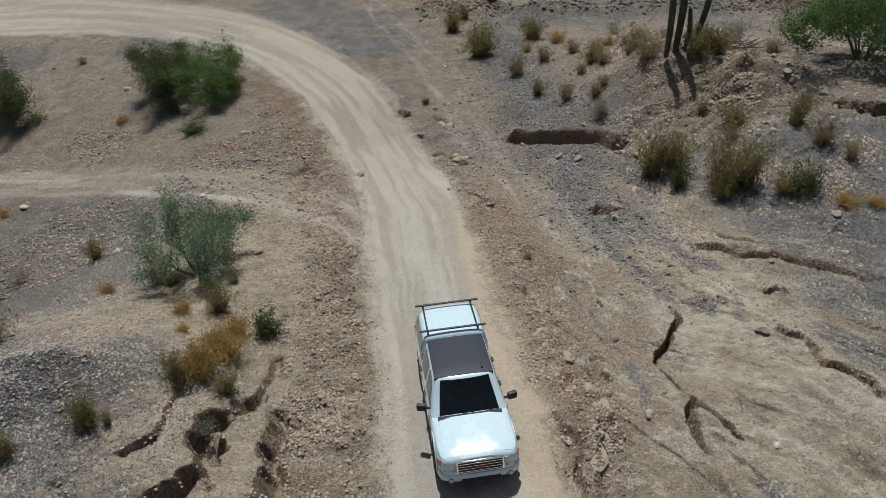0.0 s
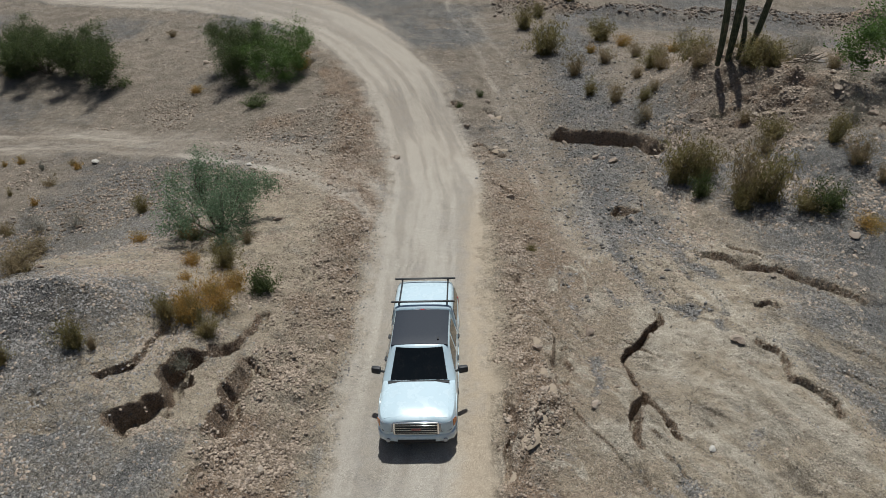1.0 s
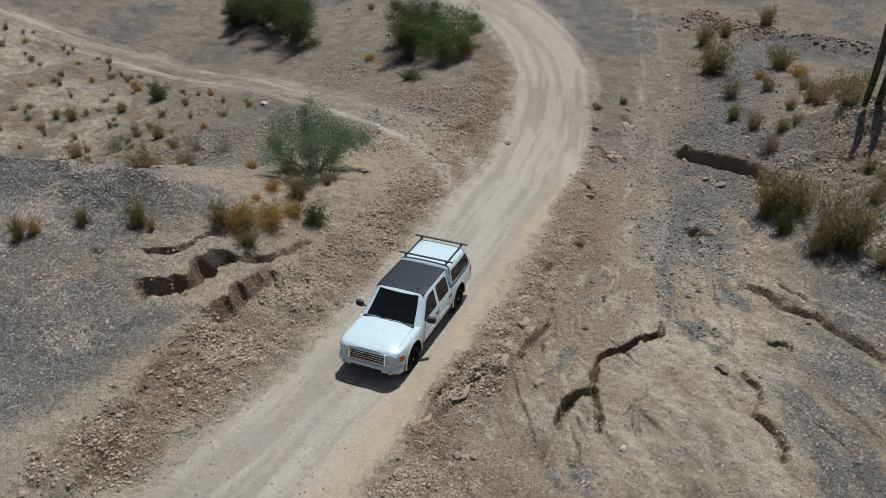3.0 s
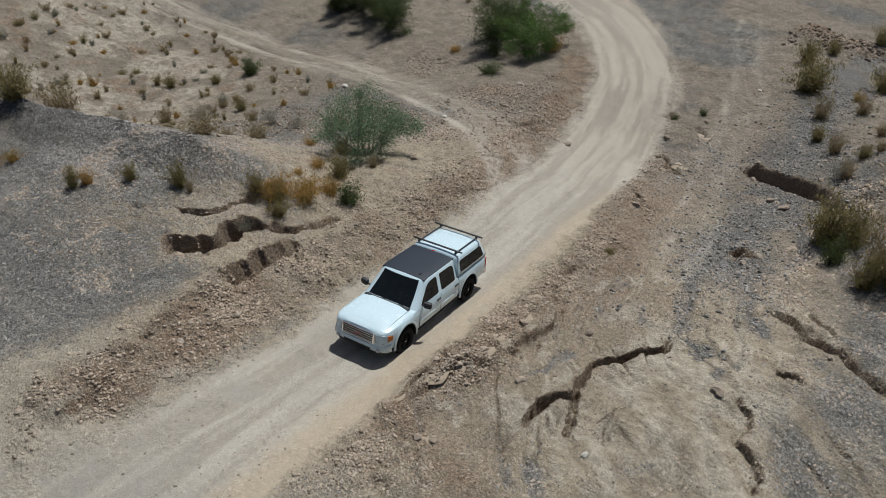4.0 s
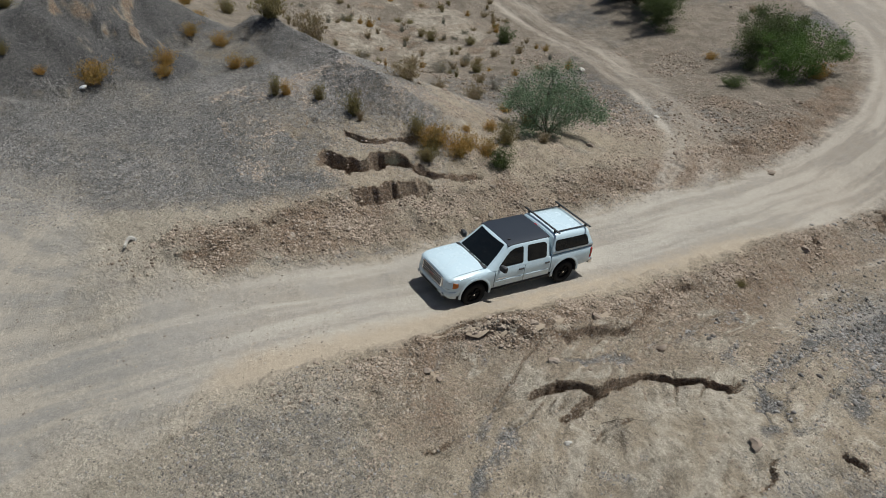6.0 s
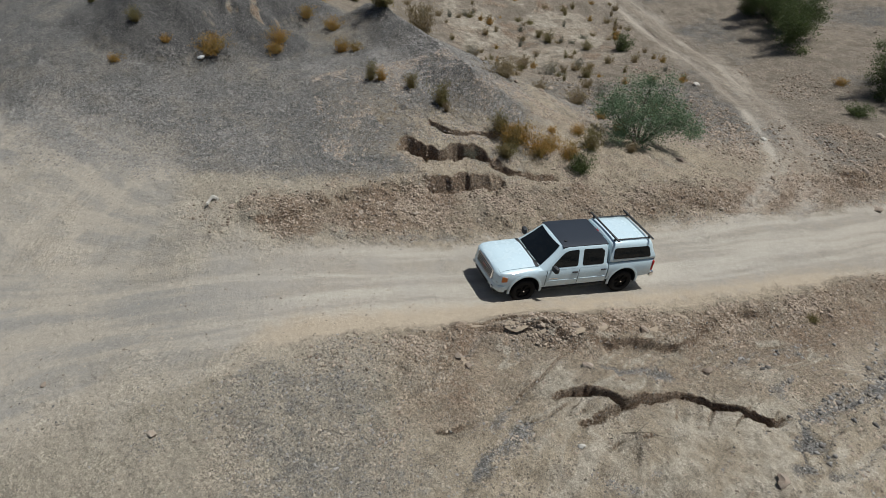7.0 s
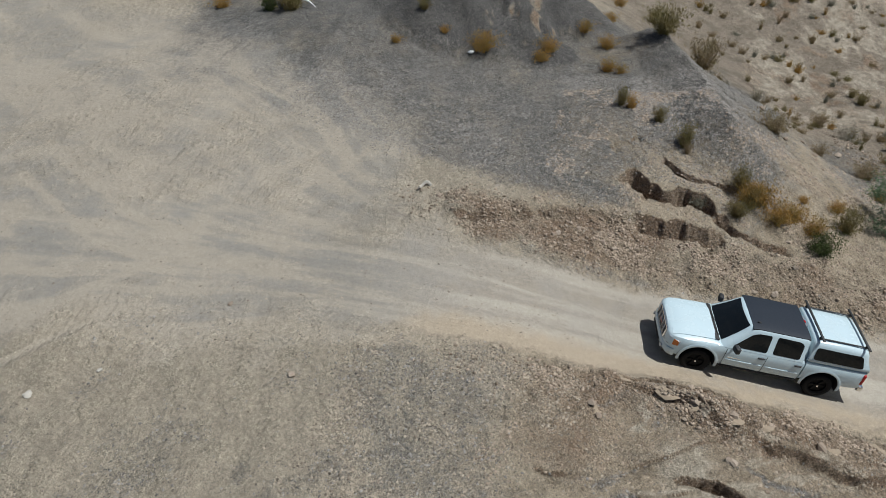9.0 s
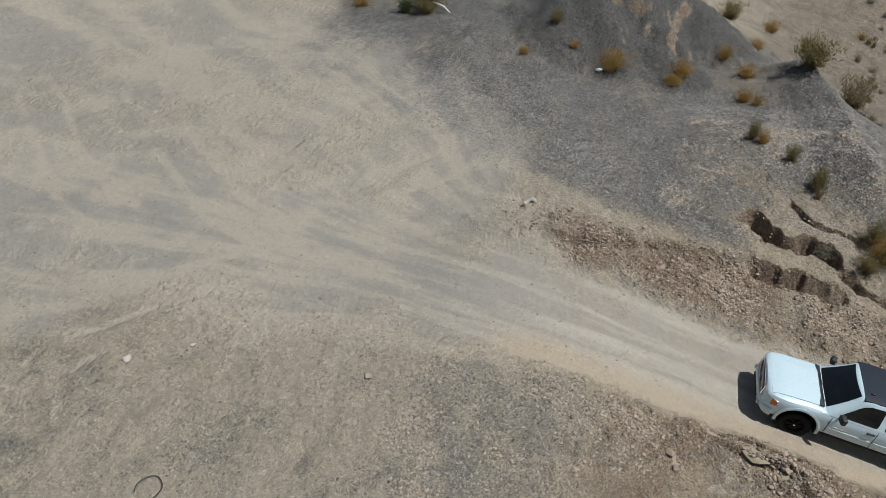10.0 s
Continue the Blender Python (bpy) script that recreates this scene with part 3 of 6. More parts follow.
    for way, wide in RIBBONS:
        m = around(x, y, way, 3)
        if m.any():
            dw, _, aw = to_line(*jog(x[m], y[m]), way)
            inside = np.exp(-(dw / (wide * np.clip(1 + 2.2 * fbm(x[m], y[m], 0.8, 293, 4, 0.6), 0.15, 3))) ** 2) * smooth(0, 0.1, aw) * (1 - smooth(0.9, 1, aw))
            gravel[m] = np.maximum(gravel[m], 0.78 * inside)
            crust[m] *= 1 - inside
            z[m] -= 0.07 * inside
    # wheel ruts
    z = z - road * 0.05 * (np.exp(-((np.abs(across + 0.2 * fbm(x, y, 6, 103)) - 0.85) / 0.3) ** 2)) + road * 0.02 * fbm(x, y, 0.5, 107, 3)
    z = z - side_road * 0.10 * np.exp(-((d2 - 0.8) / 0.28) ** 2) - track * 0.14 * np.exp(-((d3 - 0.75) / 0.25) ** 2)
    # sharp crest of the spoil ridge
    dr, _, ar = to_line(x, y, [(-19.5, 8.6), (-17.4, 10.0), (-14.5, 11.2), (-11.5, 12.0), (-8.8, 12.4), (-7.2, 13.0)])
    z = z + 0.75 * np.clip(1 - dr / 1.7, 0, 1) ** 1.1 * smooth(0, 0.1, ar) * (1 - smooth(0.85, 1.0, ar)) * (1 + 0.5 * fbm(x, y, 1.8, 157))
    dk, _, ak = to_line(x, y, [(9.6, 38.6), (11.5, 36.2), (13.0, 33.8), (15.0, 32.0), (17.2, 30.8)])
    z = z + 0.75 * np.clip(1 - dk / 2.4, 0, 1) ** 1.3 * (1 + 0.8 * fbm(x, y, 1.6, 315, 3)) * smooth(0, 0.1, ak) * (1 - smooth(0.88, 1.0, ak))
    # spoil heaps scored by wheels
    heaps = 0.9 * np.clip(1.25 - dr / 1.9, 0, 1) * smooth(0, 0.1, ar) * (1 - smooth(0.8, 1.0, ar))
    for hx, hy, hr, hh in ((-17.0, 0.3, 2.4, 1.9), (-20.5, 3.2, 2.6, 2.2), (-15.7, 4.2, 1.1, 0.5)):
        dh = np.hypot(x - hx, (y - hy) * 0.85) + 0.7 * fbm(x, y, 1.4, 163)
        z = z + hh * np.clip(1 - dh / (1.6 * hr), 0, 1)
        heaps = np.maximum(heaps, smooth(1.75 * hr, 1.2 * hr, dh))
    # far berm along the next road
    db, _, ab = to_line(x, y, [(-1, 58.5), (6, 56.8), (12, 56.5), (20, 57.5), (32, 58.5)])
    berm = np.exp(-(db / 1.5) ** 2)
    z = z + 0.9 * berm * (0.6 + 0.8 * fbm(x, y, 2.0, 109, 3))
    red = np.maximum(red, 0.95 * berm)
    for way, rise, fade, soft in BANKS:
        m = around(x, y, way, 7)
        if m.any():
            db, sb, ab = to_line(*jog(x[m], y[m]), way)
            ends = smooth(0.0, 0.12, ab) * (1 - smooth(0.88, 1.0, ab))
            s = db * sb
            z[m] += rise * ends * smooth(-soft, soft, s) * np.exp(-(np.maximum(s, 0) / fade) ** 2) - 0.35 * abs(rise) * ends * np.exp(-((s + soft + 0.15) / 0.35) ** 2)
    for way, wide, deep in CRACKS:
        m = around(x, y, way, 2)
        if m.any():
            jx, jy = jog(x[m], y[m])
            db, sb, ab = to_line(jx, jy, way)
            ends = smooth(0.0, 0.12, ab) * (1 - smooth(0.88, 1.0, ab)) * np.clip(0.9 + 1.2 * fbm(x[m], y[m], 0.9, 131, 3), 0.6, 1.2)
            s = db * sb
            w = wide * (0.35 + 0.65 * np.minimum(ends, 1.2)) * (1 + 1.1 * fbm(x[m], y[m], 0.5, 137, 3))
            shape = np.where(s > 0, 1 - smooth(0.01, 0.05 + 0.12 * (wide > 0.3) + (0.08 + 0.25 * (wide > 0.3)) * np.abs(fbm(x[m], y[m], 0.6, 141, 3)), s), 1 - smooth(0.30 * w, w + 0.07, -s))
            z[m] -= deep * np.minimum(ends, 1.1) * shape
            near = np.exp(-(db / (0.5 + wide)) ** 2) * np.minimum(ends, 1.0)
            crust[m] = np.maximum(crust[m], 0.75 * near * smooth(-0.15, 0.2, fbm(x[m], y[m], 0.7, 139, 3)) * (y[m] < 24) * (x[m] > 0))
            gravel[m] *= 1 - 0.6 * near
    return z, {"road": driven, "gravel": gravel, "red": red, "crust": crust, "streak": np.clip(0.5 + streak, 0, 1), "across": np.where(road > 0.02, across, 0.0) * smooth(0.5, 5, y) * (1 - 0.6 * smooth(20, 30, y)), "rubble": bank, "spoil": np.clip(heaps, 0, 1), "loose": np.clip(spoil, 0, 1), "flow": flow}


def stations(fine_from, fine_to, step, reach_low, reach_high, coarse):
    """Grid lines: even in the middle, wider outwards, and far apart towards the horizon."""
    lines = list(np.arange(fine_from, fine_to, step))
    for sign, end, reach in ((1, lines[-1], reach_high), (-1, lines[0], reach_low)):
        gap, at = step, end
        while abs(at - end) < 3000:
            gap = min(gap * 1.02, coarse) if sign * (reach - at) > 0 else gap * 1.35
            at += sign * gap
            lines.append(at)
    return np.array(sorted(lines))


def grid_mesh(name, gx, gy, gz, masks, material):
    nx, ny = len(gx), len(gy)
    xx, yy = np.meshgrid(gx, gy)
    co = np.stack([xx, yy, gz], -1).reshape(-1, 3)
    i = np.arange((ny - 1) * (nx - 1))
    a = (i // (nx - 1)) * nx + i % (nx - 1)
    quads = np.stack([a, a + 1, a + nx + 1, a + nx], -1)
    me = bpy.data.meshes.new(name)
    me.vertices.add(len(co))
    me.vertices.foreach_set("co", co.ravel().astype(np.float32))
    me.loops.add(quads.size)
    me.loops.foreach_set("vertex_index", quads.ravel().astype(np.int32))
    me.polygons.add(len(quads))
    me.polygons.foreach_set("loop_start", np.arange(0, quads.size, 4, dtype=np.int32))
    me.polygons.foreach_set("use_smooth", np.ones(len(quads), dtype=bool))
    me.update(calc_edges=True)
    for key, value in masks.items():
        me.attributes.new(key, "FLOAT", "POINT").data.foreach_set("value", value.ravel().astype(np.float32))
    me.materials.append(material)
    return me


GX = stations(-8.5, 12.5, 0.08, -42, 26, 0.3)
GY = stations(-3.0, 36.0, 0.085, -22, 62, 0.3)


def halved(lines, spans):
    """Finer grid lines where the rain has cut the ground."""
    mids = (lines[1:] + lines[:-1]) / 2
    return np.sort(np.r_[lines, [m for m in mids if any(a < m < b for a, b in spans)]])


GX = halved(GX, ((2.6, 8.2), (-7.6, -3.6)))
GY = halved(GY, ((8.8, 18.2),))
XX, YY = np.meshgrid(GX, GY)
ZZ, MASKS = heights(XX, YY)
# steep cuts bare brown earth under gravel; its dark colour also paints crack shade
slope = np.hypot(np.gradient(ZZ, GX, axis=1), np.gradient(ZZ, GY, axis=0))
bare = smooth(0.85, 1.5, slope)
MASKS["red"] = np.maximum(MASKS["red"], 0.95 * bare)
MASKS["crust"] = MASKS["crust"] * (1 - bare)
MASKS["gravel"] = np.maximum(MASKS["gravel"], 0.9 * MASKS["spoil"]) * (1 - 0.85 * bare)
ground = new("ground", grid_mesh("ground", GX, GY, ZZ, {k: MASKS[k] for k in ("road", "gravel", "red", "crust", "across", "streak", "spoil")}, GROUND))
tagged(ground, "bare desert ground of tan earth, grey gravel and pale driven dust", "ground", kind="structure")


def sample(grid, x, y):
    i = np.clip(np.searchsorted(GX, x) - 1, 0, len(GX) - 2)
    j = np.clip(np.searchsorted(GY, y) - 1, 0, len(GY) - 2)
    fx, fy = (x - GX[i]) / (GX[i + 1] - GX[i]), (y - GY[j]) / (GY[j + 1] - GY[j])
    return (grid[j, i] * (1 - fx) + grid[j, i + 1] * fx) * (1 - fy) + (grid[j + 1, i] * (1 - fx) + grid[j + 1, i + 1] * fx) * fy


def floor_at(x, y):
    return float(sample(ZZ, x, y))


# ---- mesh helpers ----
def mesh_of(name, bm, material, soft=True, sharp=35):
    bmesh.ops.recalc_face_normals(bm, faces=bm.faces)
    me = bpy.data.meshes.new(name)
    bm.to_mesh(me)
    bm.free()
    me.materials.append(material)
    if soft:
        me.shade_smooth()
        me.set_sharp_from_angle(angle=radians(sharp))
    return me


def part(name, bm, material, parent, label="", soft=True, sharp=35):
    ob = new(name, mesh_of(name, bm, material, soft, sharp))
    ob.parent = parent
    return tagged(ob, label) if label else ob


def box(bm, size, at=(0, 0, 0), turn=(0, 0, 0), bevel=0.0):
    made = bmesh.ops.create_cube(bm, size=1.0, matrix=pose(*at, *turn) @ Matrix.Diagonal((*size, 1)))
    if bevel:
        edges = list({e for v in made["verts"] for e in v.link_edges})
        bmesh.ops.bevel(bm, geom=edges, offset=bevel, segments=2, affect="EDGES", profile=0.5)
    return bm


def disc(bm, r1, r2, depth, at, turn=(0, 0, 0), n=24):
    bmesh.ops.create_cone(bm, cap_ends=True, segments=n, radius1=r1, radius2=r2, depth=depth, matrix=pose(*at, *turn))
    return bm


def rod(bm, a, b, r0, r1=None, n=6):
    a, b = Vector(a), Vector(b)
    r1 = r0 if r1 is None else r1
    m = Matrix.Translation((a + b) / 2) @ (b - a).to_track_quat("Z", "Y").to_matrix().to_4x4()
    bmesh.ops.create_cone(bm, cap_ends=True, segments=n, radius1=r0, radius2=r1, depth=(b - a).length, matrix=m)
    return bm


def loft(bm, rings, closed=True, caps=True):
    rows = [[bm.verts.new(p) for p in ring] for ring in rings]
    n = len(rows[0])
    for a, b in zip(rows, rows[1:]):
        for k in range(n if closed else n - 1):
            bm.faces.new((a[k], a[(k + 1) % n], b[(k + 1) % n], b[k]))
    if caps and closed:
        bm.faces.new(rows[0])
        bm.faces.new(rows[-1])
    return bm


def slab(bm, outline, lift):
    """A plate: a flat outline of points, thickened by the vector lift."""
    lift = Vector(lift)
    low = [bm.verts.new(p) for p in outline]
    top = [bm.verts.new(Vector(p) + lift) for p in outline]
    bm.faces.new(low)
    bm.faces.new(top)
    n = len(low)
    for k in range(n):
        bm.faces.new((low[k], low[(k + 1) % n], top[(k + 1) % n], top[k]))
    return bm


def round_outline(corners, radius=0.06, steps=4):
    """Flat outline with rounded corners."""
    out = []
    n = len(corners)
    for k in range(n):
        a, b, c = (Vector(corners[(k + j) % n]) for j in (-1, 0, 1))
        r = min(radius, (a - b).length * 0.45, (c - b).length * 0.45)
        p, q = b + (a - b).normalized() * r, b + (c - b).normalized() * r
        for s in range(steps + 1):
            t = s / steps
            out.append((p * (1 - t) + b * t) * (1 - t) + (b * (1 - t) + q * t) * t)
    return out


def cut(ob, cutters):
    """Cuts closed meshes out of ob's mesh."""
    for bm in cutters:
        tool = new("cutter", mesh_of("cutter", bm, ob.data.materials[0], False))
        mod = ob.modifiers.new("cut", "BOOLEAN")
        mod.operation, mod.solver, mod.object = "DIFFERENCE", "EXACT", tool
        bpy.context.view_layer.update()
        me = bpy.data.meshes.new_from_object(ob.evaluated_get(bpy.context.evaluated_depsgraph_get()))
        ob.modifiers.clear()
        ob.data = me
        bpy.data.objects.remove(tool)
    ob.data.shade_smooth()
    ob.data.set_sharp_from_angle(angle=radians(35))


# ---- the pickup ----
def mat_paint():
    n = Nodes("white_car_paint", 0.22, spec=0.5)
    n.bsdf.inputs["Coat Weight"].default_value = 0.6
    n.bsdf.inputs["Coat Roughness"].default_value = 0.08
    dust = n.ramp(n.noise(3, 4, 0.6, at=n.local()), 0.35, 0.8, 0.0, 0.28)
    low = n.add("ShaderNodeSeparateXYZ")
    n.put(low.inputs[0], n.local())
    splash = n.math("MULTIPLY", n.ramp(low.outputs[2], 0.85, 0.4, 0.0, 0.5), n.ramp(n.noise(9, 4, 0.7, at=n.local()), 0.3, 0.7))
    color = n.mix(n.math("ADD", n.math("MULTIPLY", dust, 0.35), splash), (0.53, 0.655, 0.70), (0.40, 0.35, 0.285))
    return n.done(color, rough=n.ramp(dust, 0.0, 0.28, 0.2, 0.45))


def plain(name, color, rough=0.5, metal=0.0, grain=0.0, spec=0.5):
    n = Nodes(name, rough, metal, spec)
    tint = n.mix(n.ramp(n.noise(18, 4, 0.7, at=n.local()), 0.3, 0.75, 0.0, 0.45), color, tuple(min(1, c * 1.35 + 0.012) for c in color))
    return n.done(tint, n.bump(n.noise(120, 2, 0.5, at=n.local()), grain, 0.003) if grain else None)


def mat_glass():
    n = Nodes("tinted_glass", 0.04, spec=0.35)
    return n.done(n.mix(n.ramp(n.noise(6, 3, 0.6, at=n.local()), 0.4, 0.8, 0.0, 0.2), (0.006, 0.008, 0.009), (0.03, 0.028, 0.025)), rough=0.05)


PAINT, GLASS = mat_paint(), mat_glass()
ROOF_BLACK = plain("matt_black_roof", (0.014, 0.019, 0.028), 0.5, spec=0.35)
PLASTIC = plain("black_plastic", (0.016, 0.016, 0.017), 0.6, grain=0.2)
RUBBER = plain("dusty_rubber", (0.011, 0.0105, 0.010), 0.9, grain=0.4, spec=0.15)
RIM = plain("black_wheel_rim", (0.004, 0.004, 0.0045), 0.55, spec=0.12)
CHROME = plain("chrome", (0.72, 0.72, 0.72), 0.12, 1.0)
DARK = plain("dark_recess", (0.008, 0.008, 0.008), 0.8)
RED_LENS = plain("red_lens", (0.36, 0.012, 0.012), 0.15)
AMBER = plain("amber_lens", (0.55, 0.16, 0.03), 0.15)
LAMP = plain("clear_lamp_lens", (0.36, 0.38, 0.40), 0.08, 0.4)
EMBLEM = plain("red_emblem", (0.20, 0.03, 0.03), 0.3)
PLATE = plain("number_plate", (0.55, 0.56, 0.55), 0.4)

# front, lower edge, shoulder and top heights, half width
BODY = ((2.82, 0.66, 1.03, 1.08, 0.70), (2.79, 0.52, 1.08, 1.145, 0.80), (2.72, 0.48, 1.105, 1.185, 0.89), (2.58, 0.46, 1.125, 1.22, 0.955), (2.30, 0.46, 1.14, 1.25, 0.995),
        (1.80, 0.46, 1.155, 1.275, 1.01), (1.48, 0.47, 1.165, 1.285, 1.01), (1.34, 0.47, 1.175, 1.265, 1.005), (1.16, 0.47, 1.18, 1.22, 1.005),
        (-0.2, 0.47, 1.19, 1.22, 1.005), (-1.13, 0.47, 1.20, 1.23, 1.00))
BED = ((-1.17, 0.52, 1.20, 1.255, 1.00), (-1.8, 0.52, 1.21, 1.26, 1.01), (-2.6, 0.54, 1.215, 1.265, 1.00), (-2.88, 0.56, 1.215, 1.265, 0.985), (-2.95, 0.60, 1.20, 1.25, 0.96))


def half_section(zb, zs, zt, w):
    return [(0, zb), (w - 0.10, zb), (w - 0.03, zb + 0.05), (w, zb + 0.22), (w, zs - 0.22), (w - 0.015, zs - 0.08), (w - 0.055, zs),
            (w - 0.13, zs + 0.35 * (zt - zs)), (0.62 * w, zt - 0.012), (0.3 * w, zt), (0, zt)]


def ring(x, zb, zs, zt, w):
    h = half_section(zb, zs, zt, w)
    return [(x, y, z) for y, z in h] + [(x, -y, z) for y, z in h[-2:0:-1]]


def side_patch(bm, stations_x, low, high, side, lift=0.008, table=BODY):
    """A panel that follows the body's side between two heights."""
    xs = np.array([r[0] for r in table])[::-1]
    rows = []
    for x in stations_x:
        zb, zs, zt, w = (float(np.interp(x, xs, np.array([r[k] for r in table])[::-1])) for k in (1, 2, 3, 4))
        pts = np.array(half_section(zb, zs, zt, w)[2:7])
        row = []
        for z in np.linspace(low, high, 7):
            y = float(np.interp(z, pts[:, 1], pts[:, 0]))
            row.append((x, side * (y + lift), z))
        rows.append(row)
    loft(bm, rows, closed=False)
    made = bmesh.ops.extrude_face_region(bm, geom=bm.faces[:])
    for v in made["geom"]:
        if isinstance(v, bmesh.types.BMVert):
            v.co.y -= side * 0.02
    return bm


def greenhouse_ring(z):
    """Cab outline at a height between the belt and the roof: front, rear and half width."""
    t = (z - 1.20) / 0.71
    return 1.35 - 0.72 * t - 0.04 * math.sin(math.pi * t), -1.12 + 0.05 * t, 0.965 - 0.19 * t


def cab_loop(z, inset=0.0):
    front, rear, w = greenhouse_ring(z)
    front, rear, w = front - inset, rear + inset, w - inset
    half = [(front + 0.06, 0.0), (front + 0.045, 0.5 * w), (front, 0.86 * w), (front - 0.10, 0.965 * w), (front - 0.22, w), (rear + 0.08, w), (rear, w - 0.07), (rear, 0.0)]
    return [(x, y, z) for x, y in half] + [(x, -y, z) for x, y in half[-2:0:-1]]


def side_window(bm, corners, side, lift=0.006):
    """A pane in the leaning side of the cab: corners are (x, z)."""
    out = []
    for p in round_outline([(x, 0, z) for x, z in corners], 0.07):
        w = greenhouse_ring(p.z)[2]
        out.append((p.x, side * (w + lift), p.z))
    return slab(bm, out, (0, -side * 0.012, 0))


def build_truck():
    truck = tagged(new("pickup_truck"), "white crew-cab pickup with black roof and bed cap", "pickup truck", kind="thing")
    bm = bmesh.new()
    body = part("body", loft(bm, [ring(*r) for r in BODY]), PAINT, truck, "white painted cab and bonnet body", sharp=50)
    bm = bmesh.new()
    bed = part("bed", loft(bm, [ring(*r) for r in BED]), PAINT, truck, "white painted cargo bed", sharp=50)
    for ob, x in ((body, 1.82), (bed, -1.825)):
        cut(ob, [disc(bmesh.new(), 0.525, 0.525, 0.46, (x, s * 0.89, 0.48), (90, 0, 0), 40) for s in (1, -1)])
    part("chassis", box(bmesh.new(), (5.0, 0.95, 0.2), (-0.1, 0, 0.50), bevel=0.03), DARK, truck, "dark underbody")
    # greenhouse
    bm = bmesh.new()
    loft(bm, [cab_loop(z, i) for z, i in ((1.17, 0), (1.3, 0), (1.45, 0), (1.6, 0), (1.75, 0), (1.85, 0.0), (1.895, 0.022), (1.915, 0.07))])
    part("cab", bm, PAINT, truck, "white door pillars and roof frame", sharp=50)
    bm = bmesh.new()
    f, r, w = greenhouse_ring(1.9)
    rows = []
    for x in np.linspace(f - 0.02, r + 0.03, 9):
        k = 1 - max(0, (x - (f - 0.35)) / 0.35) ** 2 * 0.5
        rows.append([(x, y * (w - 0.012), 1.9 + 0.052 * k - 0.024 * y * y - 0.016 * (abs(y) > 0.95)) for y in (-1, -0.85, -0.5, -0.2, 0, 0.2, 0.5, 0.85, 1)])
    loft(bm, rows, closed=False)
    made = bmesh.ops.extrude_face_region(bm, geom=bm.faces[:])
    for v in made["geom"]:
        if isinstance(v, bmesh.types.BMVert):
            v.co.z -= 0.05
    roof = part("roof", bm, ROOF_BLACK, truck, "matt black roof panel")
    for y in (-0.42, -0.14, 0.14, 0.42):
        part("roof_rib", box(bmesh.new(), (1.30, 0.035, 0.008), (-0.30, y, 1.947 - 0.02 * abs(y)), bevel=0.003), ROOF_BLACK, roof)
    part("aerial", box(bmesh.new(), (0.10, 0.05, 0.05), (0.42, 0.50, 1.95), bevel=0.015), PLASTIC, roof, "small black roof aerial")
    for y in (-0.16, 0, 0.16):
        part("clearance_light", box(bmesh.new(), (0.05, 0.11, 0.022), (-1.045, y, 1.947), bevel=0.006), LAMP if y else RED_LENS, roof)
    # windscreen
    bm = bmesh.new()
    rows = []
    for z in np.linspace(1.245, 1.865, 8):
        f, r, w = greenhouse_ring(z)
        t = (z - 1.245) / 0.62
        rows.append([(f + 0.012 + 0.06 * (1 - (abs(y) / 0.86) ** 2), y * w * (0.985 if abs(y) < 0.8 else 0.97), z + 0.010) for y in (-0.82, -0.6, -0.3, 0, 0.3, 0.6, 0.82)])
    screen = part("windscreen", loft(bm, rows, closed=False), GLASS, truck, "dark windscreen glass")
    for y in (0.1, -0.55):
        part("wiper", rod(rod(bmesh.new(), (1.44, y + 0.02, 1.272), (1.385, y + 0.55, 1.31), 0.011, 0.008), (1.46, y, 1.25), (1.44, y + 0.02, 1.28), 0.014), PLASTIC, screen)
    part("cowl", box(bmesh.new(), (0.13, 1.62, 0.03), (1.43, 0, 1.266), (0, -8, 0), 0.01), PLASTIC, truck, "black cowl panel")
    # bonnet with its raised middle and shut lines
    bm = bmesh.new()
    rows = []
    for x in np.linspace(2.70, 1.48, 9):
        zt = float(np.interp(x, [r[0] for r in BODY][::-1], [r[3] for r in BODY][::-1]))
        rows.append([(x, y, zt + 0.010 - 0.02 * max(0, (x - 2.5) / 0.2) + (0.020 if abs(y) < 0.5 else 0.0) * min(1, (2.7 - x) / 0.45) - 0.21 * max(0, abs(y) - 0.60)) for y in (-0.80, -0.72, -0.54, -0.46, -0.2, 0.2, 0.46, 0.54, 0.72, 0.80)])
    loft(bm, rows, closed=False)
    made = bmesh.ops.extrude_face_region(bm, geom=bm.faces[:])
    for v in made["geom"]:
        if isinstance(v, bmesh.types.BMVert):
            v.co.z -= 0.03
    part("bonnet", bm, PAINT, truck, "broad white bonnet", sharp=50)
    # front end
    front = part("front_bumper", loft(bmesh.new(), [[(x, y, z) for x, z in ((2.84 - d, 0.47), (2.885 - d, 0.52), (2.89 - d, 0.64), (2.86 - d, 0.70), (2.70 - d * 0.6, 0.71), (2.70 - d * 0.6, 0.47))]
                                                          for y, d in ((-0.99, 0.30), (-0.93, 0.14), (-0.75, 0.05), (-0.4, 0.0), (0.4, 0.0), (0.75, 0.05), (0.93, 0.14), (0.99, 0.30))]), PAINT, truck, "white front bumper", sharp=50)
    part("intake", box(bmesh.new(), (0.02, 0.95, 0.075), (2.893, 0, 0.555), bevel=0.008), DARK, front, "black air slot")
    part("valance", box(bmesh.new(), (0.10, 1.5, 0.14), (2.74, 0, 0.42), (0, 20, 0), 0.02), PLASTIC, front, "black lower valance")
